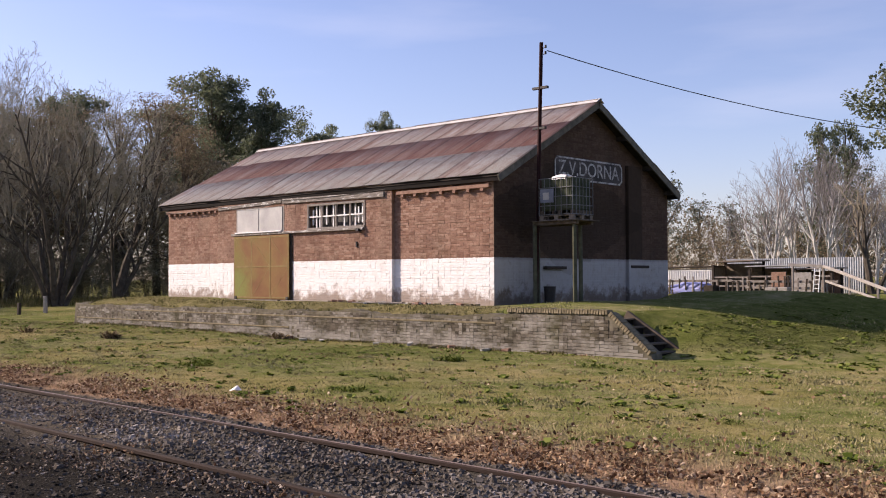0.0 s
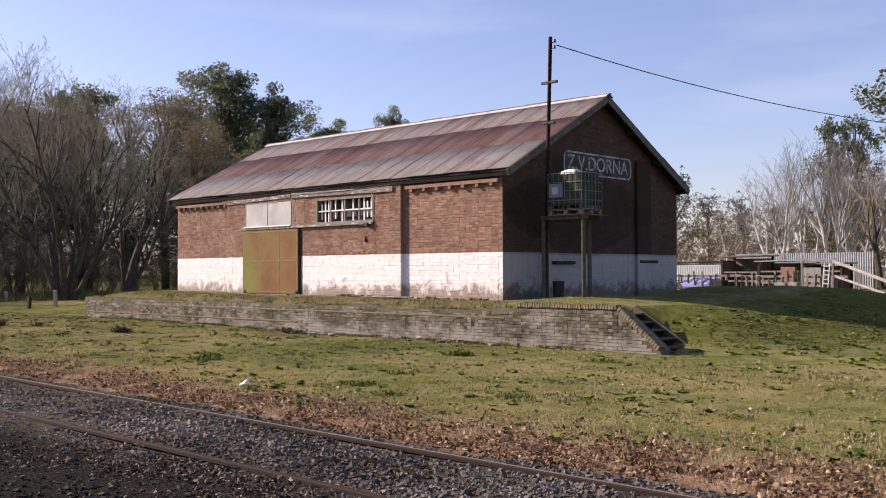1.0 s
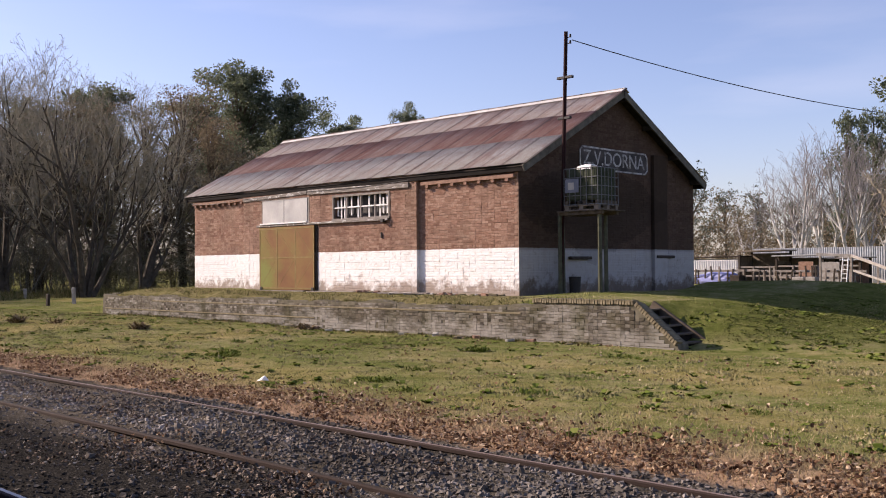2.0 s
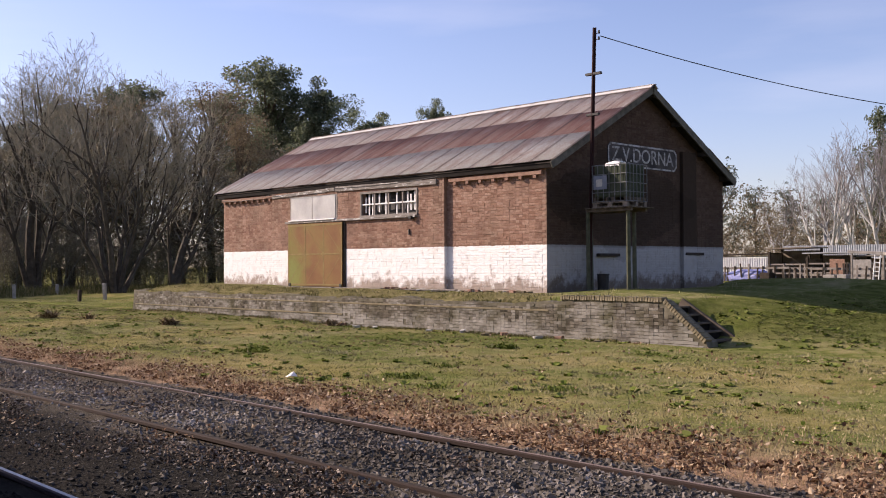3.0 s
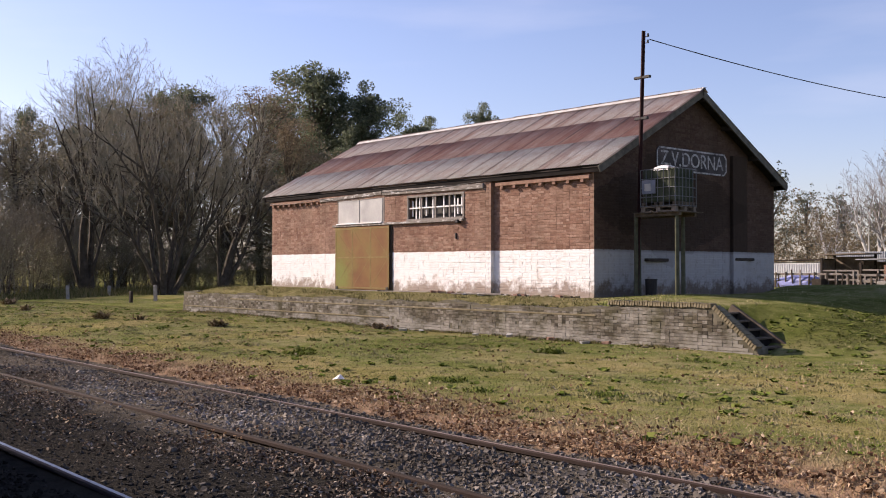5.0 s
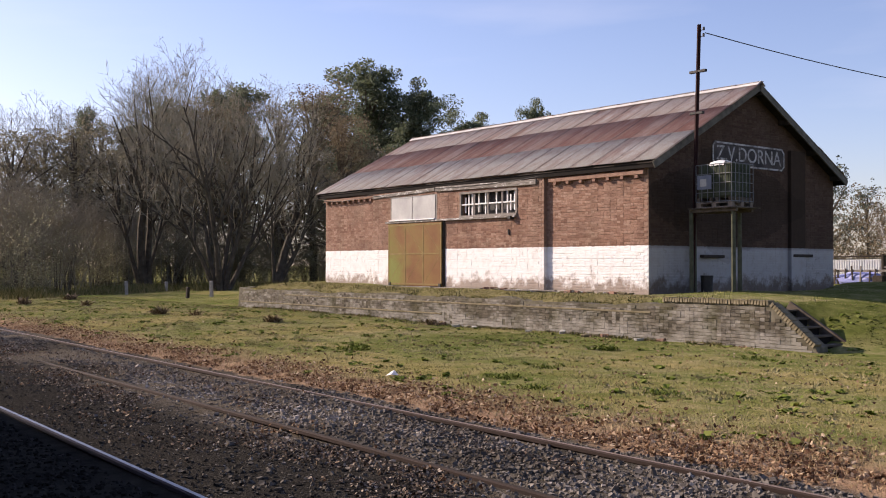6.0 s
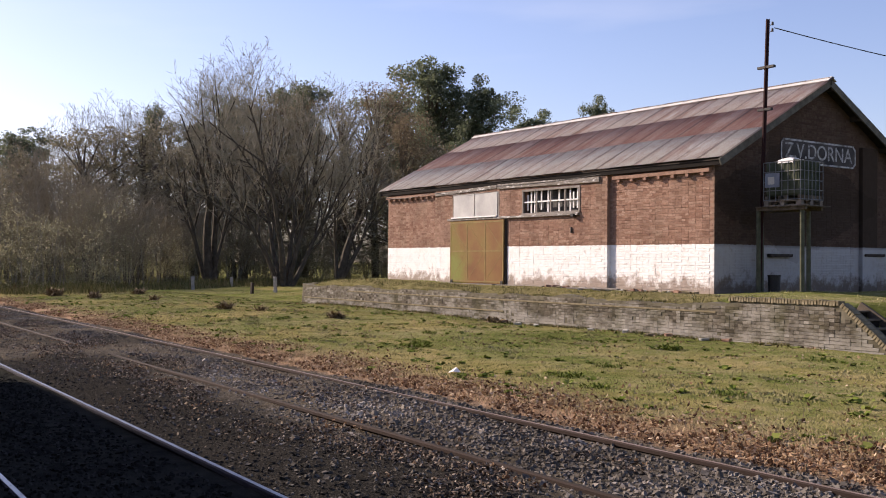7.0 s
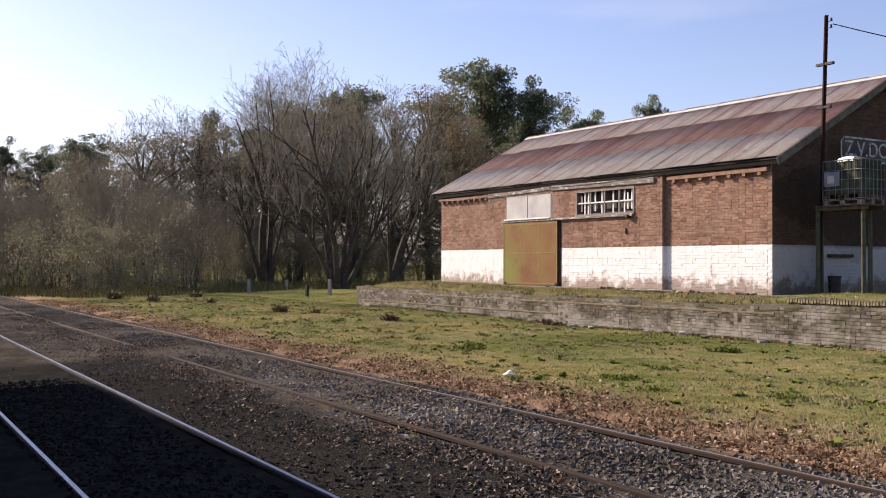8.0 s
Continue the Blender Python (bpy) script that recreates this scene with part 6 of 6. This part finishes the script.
grass()
stones()
dead_leaves()
weeds()
small_litter()
fence_posts()
rubble()
cables()


# ---------------------------------------------------------------- the yard behind
def metal_fence():
    top = root("metal_fence", (-5.04, 23.5, -0.1), "corrugated galvanised sheet fence round the yard", "fence")
    n = 10
    s = np.linspace(0, 0.84, 65)
    d = 0.012 * np.sin(2 * math.pi * s / 0.105)
    vs = [(a, b, z) for z in (0.0, 1.62) for a, b in zip(s, d)] + [(a, b + 0.006, z) for z in (0.0, 1.62) for a, b in zip(s, d)]
    fs = []
    for i in range(64):
        fs += [(i, i + 1, 66 + i, 65 + i), (130 + i, 195 + i, 196 + i, 131 + i)]
    me = raw_mesh("sheet", np.array(vs), np.array(fs))
    me.materials.append(MAT["galvanised"])
    for i in range(8):
        ob = mesh_ob("sheet", me, None, top)
        ob.location = (i * 0.82, (i % 2) * 0.008, 0)
    for i in range(5):
        part("post", box(i * 1.64 - 0.04, i * 1.64 + 0.04, 0.05, 0.13, -0.1, 1.6, 0.005), MAT["timber_grey"], top)
    wall = root("yard_wall", (2.3, 24.0, -0.3), "grey concrete panel wall", "wall")
    for i in range(4):
        part("panel", box(i * 1.9, i * 1.9 + 1.86, -0.05, 0.05, 0, 1.35, 0.01), MAT["concrete"], wall)
        part("post", box(i * 1.9 - 0.08, i * 1.9 + 0.02, -0.08, 0.08, 0, 1.5, 0.01), MAT["concrete"], wall)


def lean_to(name, x, y, w, d, h, wall_mat, roof_mat_, label):
    top = root(name, (x, y, float(height(x, y))), label, "hut")
    for sx in (0, w):
        for sy in (0, d):
            part("post", box(sx - 0.05, sx + 0.05, sy - 0.05, sy + 0.05, -0.1, h - (0.0 if sy else 0.15), 0.006), MAT["timber_dark"], top)
    part("back_wall", box(0.05, w - 0.05, d - 0.03, d + 0.02, 0, h - 0.1), MAT[wall_mat], top)
    part("side_wall", box(-0.02, 0.02, 0.05, d - 0.05, 0, h - 0.25), MAT[wall_mat], top)
    if wall_mat == "white_sheet":
        for i in range(int(w / 0.12)):
            part("rib", box(0.08 + i * 0.12, 0.12 + i * 0.12, -0.125, -0.10, 0.40, h - 0.16, 0.004), MAT[wall_mat], top)
        part("front_sheet", box(0.04, w - 0.04, -0.10, -0.085, 0.38, h - 0.14, 0.003), MAT["white_paint"], top, "white corrugated sheet front")
    part("roof", beam((-0.15, d / 2, h - 0.02), (w + 0.2, d / 2, h + 0.02), d + 0.4, 0.05, 0.004), MAT[roof_mat_], top)
    for i, z in enumerate((0.35, 0.75)):
        part("rail", box(0.05, w - 0.05, -0.03, 0.02, z, z + 0.07, 0.005), MAT["timber_grey"], top)
    k = max(2, int(w / 0.45))
    for i in range(k):
        xx = 0.2 + i * (w - 0.4) / (k - 1)
        part("slat", box(xx - 0.035, xx + 0.035, -0.06, -0.03, 0.05, 0.62 + 0.2 * (i % 2), 0.004), MAT["timber_grey"], top)


def paddock_fence():
    """Timber rail and uneven slats in front of the huts."""
    top = root("paddock_fence", (-7.0, 18.9, 0.0), "rough timber paddock fence with uneven slats", "fence")
    rnd = random.Random(17)
    for x0, x1, z in ((0.0, 4.6, 0.47), (4.6, 9.2, 0.46), (1.0, 4.0, 0.16), (5.2, 8.5, 0.20)):
        part("rail", beam((x0, 0, z), (x1, rnd.uniform(-0.05, 0.05), z + rnd.uniform(-0.04, 0.04)), 0.06, 0.10, 0.008), MAT["timber_grey"], top)
    x = 0.1
    while x < 8.8:
        h = rnd.uniform(0.38, 0.72)
        g = float(height(-7.0 + x, 18.9)) - 0.1
        lean = rnd.uniform(-0.08, 0.08)
        part("slat", beam((x, -0.05, g), (x + lean, -0.05, h), 0.03, 0.07, 0.005), MAT[rnd.choice(("timber_grey", "timber_dark", "timber_dark", "timber_dark", "timber_dark", "old_timber"))], top)
        x += rnd.uniform(0.16, 0.42)


def ladder():
    top = root("ladder", (1.58, 18.2, 0.02), "short white ladder leaning on the fence", "ladder")
    top.rotation_euler = (radians(-12), 0, 0)
    for x in (-0.11, 0.11):
        part("side", box(x - 0.018, x + 0.018, -0.02, 0.02, 0, 1.0, 0.005), MAT["white_sheet"], top)
    for i in range(5):
        part("rung", box(-0.10, 0.10, -0.015, 0.015, 0.14 + i * 0.18, 0.17 + i * 0.18, 0.004), MAT["white_sheet"], top)


def yard():
    metal_fence()
    paddock_fence()
    ladder()
    lean_to("animal_pen", -7.6, 21.2, 3.1, 0.6, 1.22, "white_sheet", "timber_dark", "low pen with white sheet back and dark roof")
    lean_to("hut", -4.4, 21.0, 1.9, 1.2, 1.52, "pallet", "pallet", "low dark timber hut with a plank roof")
    lean_to("hut", -2.4, 20.6, 2.1, 1.4, 1.26, "pallet", "galvanised", "patched low hut with a metal sheet roof")
    lean_to("hut", -0.2, 20.8, 1.4, 1.1, 1.12, "loose_brick", "timber_grey", "low brick-backed hut in the yard")
    for i, (x, y, s, m) in enumerate(((-0.36, 18.5, 0.50, "pale_timber"), (0.18, 18.5, 0.40, "pale_timber"), (-3.3, 18.7, 0.45, "timber_dark"))):
        ob = part("crate", box(-s / 2, s / 2, -0.25, 0.25, 0, 0.36, 0.02), MAT[m])
        ob.location = (x, y, float(height(x, y)))
        tagged(ob, "low block crate in front of the huts", "crate", "crates")
    # upright boards that close the low pens, and the ribs of the white sheet
    for x, w, m, lab in ((-0.97, 0.66, "loose_brick", "red-brown board"), (0.1, 0.78, "pale_timber", "faded pinkish board")):
        ob = part("board", box(-w / 2, w / 2, -0.015, 0.015, 0, 0.95, 0.004), MAT[m])
        ob.location = (x, 20.4, float(height(x, 20.4)) + 0.02)
        tagged(ob, lab + " closing a low pen", "board", "boards of the pens")
    # blue tarpaulin heap
    rng = np.random.default_rng(4)
    bm = bmesh.new()
    bmesh.ops.create_icosphere(bm, subdivisions=3, radius=0.5)
    for v in bm.verts:
        v.co = Vector((v.co.x * 2.6, v.co.y * 1.0, max(0, v.co.z + 0.1) * 0.9)) * (1 + 0.25 * noise.noise(v.co * 4))
    ob = part("tarpaulin", bm, plain("tarpaulin_blue", (0.16, 0.18, 0.42), (0.30, 0.32, 0.55), 5, 0.5))
    ob.location = (-4.6, 19.3, float(height(-4.6, 19.3)))
    tagged(ob, "crumpled blue tarpaulin over a heap", "tarpaulin")
    # white handrail down the ramp
    top = root("handrail", (2.0, 15.2, 0.0), "pale grey weathered timber handrail beside the ramp", "railing")
    pts = [(-0.2, 0, 1.11), (1.12, 0.0, 1.04), (1.92, -0.6, 0.84), (3.78, -2.2, 0.35), (6.5, -4.5, -0.35)]
    for a, b in zip(pts, pts[1:]):
        part("top_rail", beam(a, b, 0.07, 0.11, 0.010), MAT["pale_timber"], top)
    part("low_rail", beam((1.2, 0, 0.49), (3.78, -2.2, -0.08), 0.06, 0.08, 0.008), MAT["pale_timber"], top)
    for x, y, z in ((-0.05, 0, 1.05), (1.12, 0.0, 0.99), (2.5, -1.1, 0.66), (3.9, -2.3, 0.30)):
        g = float(height(2.0 + x, 15.2 + y))
        part("post", box(x - 0.035, x + 0.035, y - 0.035, y + 0.035, g - 0.2, z, 0.006), MAT["timber_grey"], top)


yard()


# ---------------------------------------------------------------- unseen building behind the viewer, added to cast shade
def station():
    top = root("shade_building", (20, -28, -0.85), "plain unseen building with a deep canopy, added to cast the trackside shadow", "building")
    top["kind"] = "structure"
    part("wall", box(-28, 24, -4, 2.2, -0.4, 5.2), MAT["concrete"], top)
    part("roof", box(-22.4, 24.4, -4.4, 2.6, 5.2, 5.4), MAT["sheet_mid"], top)
    # canopy edge placed so that its shadow ends at the running rail
    part("canopy", box(-25.0, 24.4, 2.2, 6.05, 4.32, 4.5), MAT["timber_dark"], top)
    for i in range(9):
        part("canopy_post", rod((-20.5 + i * 5.4, 4.9, 0), (-20.5 + i * 5.4, 4.9, 4.32), 0.07, 0.06, 8), MAT["black_iron"], top)
    slab = part("station_platform", box(-15, 50, -31, -21.25, -1.5, -0.86, 0.02), MAT["concrete"])
    tagged(slab, "low concrete station platform", "platform", kind="structure")


station()


# ---------------------------------------------------------------- brickwork, brick by brick
def brick_mesh(seed, width=0.2435, tall=0.0705, proud=0.010, close=0.985):
    r = random.Random(seed)
    w, h = width / 2, tall / 2
    j = lambda a: r.uniform(-a, a)
    back = [(-w, 0, -h), (w, 0, -h), (w, 0, h), (-w, 0, h)]
    set_back = r.choice((0.0, 0.001, -0.002, 0.003, -0.003, 0.004))
    face = [(x * close + j(0.004), -proud + set_back + j(0.0015), z * 0.86 + j(0.006)) for x, _, z in back]
    v = np.array(back + face)
    f = np.array([(4, 5, 6, 7), (0, 1, 5, 4), (1, 2, 6, 5), (2, 3, 7, 6), (3, 0, 4, 7)])
    return v, f


def lay_bricks(name, parent, spots, turn, picked, mat_one, mat_rest, seed, header=None, proud=0.008, close=0.985):
    """spots: brick centres (n, 3) in the parent's space; picked: which become parts of their own."""
    shapes = [brick_mesh(seed + i, 0.246, 0.0735, proud, close) for i in range(10)] + [brick_mesh(seed + 10 + i, 0.1232, 0.0735, proud, close) for i in range(10)]
    rng = np.random.default_rng(seed)
    meshes = []
    for v, f in shapes:
        me = raw_mesh(name, v, f)
        me.materials.append(mat_one)
        meshes.append(me)
    rest_v, rest_f, count = [], [], 0
    rot = np.array(Euler((0, 0, radians(turn))).to_matrix())
    single, sway = 0, {}
    for i, p in enumerate(spots):
        k = int(rng.integers(10)) + (10 if header is not None and header[i] else 0)
        course = int(round(p[2] / 0.0775))
        if course not in sway:
            sway[course] = (rng.normal(0, 0.0012), rng.normal(0, 0.0015))
        p = p + rot @ np.array((0.0, sway[course][0] + rng.normal(0, 0.0006), sway[course][1] + rng.normal(0, 0.002)))
        if picked[i] and single < 300:
            ob = mesh_ob(name, meshes[k], None, parent)
            ob.location, ob.rotation_euler = p, (0, 0, radians(turn))
            single += 1
        else:
            v, f = shapes[k]
            rest_v.append(v @ rot.T + p)
            rest_f.append(f + count)
            count += len(v)
    me = raw_mesh(name + "work", np.concatenate(rest_v), np.concatenate(rest_f))
    ob = mesh_ob(name + "work", me, mat_rest, parent)
    ob["kind"] = "stuff"


def courses(a0, a1, z0, z1, inside):
    """Running bond over a stretch of wall."""
    out = []
    row = 0
    z = z0 + 0.039
    while z < z1:
        a = a0 + (0.125 if row % 2 == 0 else 0.0)
        while a < a1 + 0.05:
            if inside(a - 0.1, z) and inside(a + 0.1, z):
                out.append((a, z))
            a += 0.247
        z += 0.0775
        row += 1
    return out


def brickwork():
    def clear(a, z, holes):
        return not any(p - 0.02 < a < q + 0.02 and c - 0.03 < z < d + 0.03 for p, q, c, d in holes)
    def bond(rows, z0, put, near, every=2, lost=None):
        """Courses of stretchers and headers; every=1: headers alone."""
        spots, picked, header = [], [], []
        for a, z in rows:
            row = int(round((z - z0 - 0.039) / 0.0775))
            short = row % every == 0
            for b in ((a - 0.062, a + 0.062) if short else (a,)):
                if lost is None or lost(b):
                    spots.append(put(b, z))
                    picked.append(near(b, z))
                    header.append(short)
        return spots, picked, header
    all_spots, all_near, all_header = [], [], []
    for x0, x1, y, holes in ((-L, STEP_L, 0.0, ()), (STEP_L, STEP_R, -STEP, (WINDOW, DOORWAY, HATCH)), (STEP_R, 0.0, 0.0, ())):
        rows = courses(x0, x1, -0.12, WALL_TOP - 0.05, lambda a, z: x0 - 0.02 < a < x1 + 0.02 and clear(a, z, holes))
        p, q, h = bond(rows, -0.12, lambda b, z: (b, y, z), lambda b, z: x0 == STEP_R and b > -1.7 and z > 1.0)
        all_spots, all_near, all_header = all_spots + p, all_near + q, all_header + h
    lay_bricks("brick", shed, np.array(all_spots), 0, all_near, MAT["brick_one"], MAT["brick_rest"], 100, all_header)
    def under_roof(a, z):
        return 0.0 < a < W and z < EAVE_Z + SLOPE * (min(a, W - a) + OVER) - 0.16 and not (6.73 < a < 7.57 and z < 4.37)
    p, q, h = bond(courses(0.0, W, -0.2, RIDGE_Z, under_roof), -0.2, lambda b, z: (0.0, b, z), lambda b, z: False)
    lay_bricks("brick", shed, np.array(p), 90, q, MAT["brick_one"], MAT["brick_rest"], 120, h)
    def face(a, z):
        return -18.65 < a < 5.70 + max(0.0, (1.0 - z)) * 1.2 - 0.12 and z < (0.88 if a > 3.0 else 0.75 - 0.05 * math.sin(a * 1.7) * math.sin(a * 0.6))
    gone = random.Random(15)
    p, q, h = bond(courses(-18.6, 6.6, -0.15, 0.95, face), -0.15, lambda b, z: (b, 0.0, z), lambda b, z: b > 3.8, 1, lambda b: gone.random() > (0.04 if b > -14.0 else 0.2))
    lay_bricks("brick", platform, np.array(p), 0, q, MAT["dun_one"], MAT["dun_rest"], 140, h, 0.013, 0.99)


brickwork()
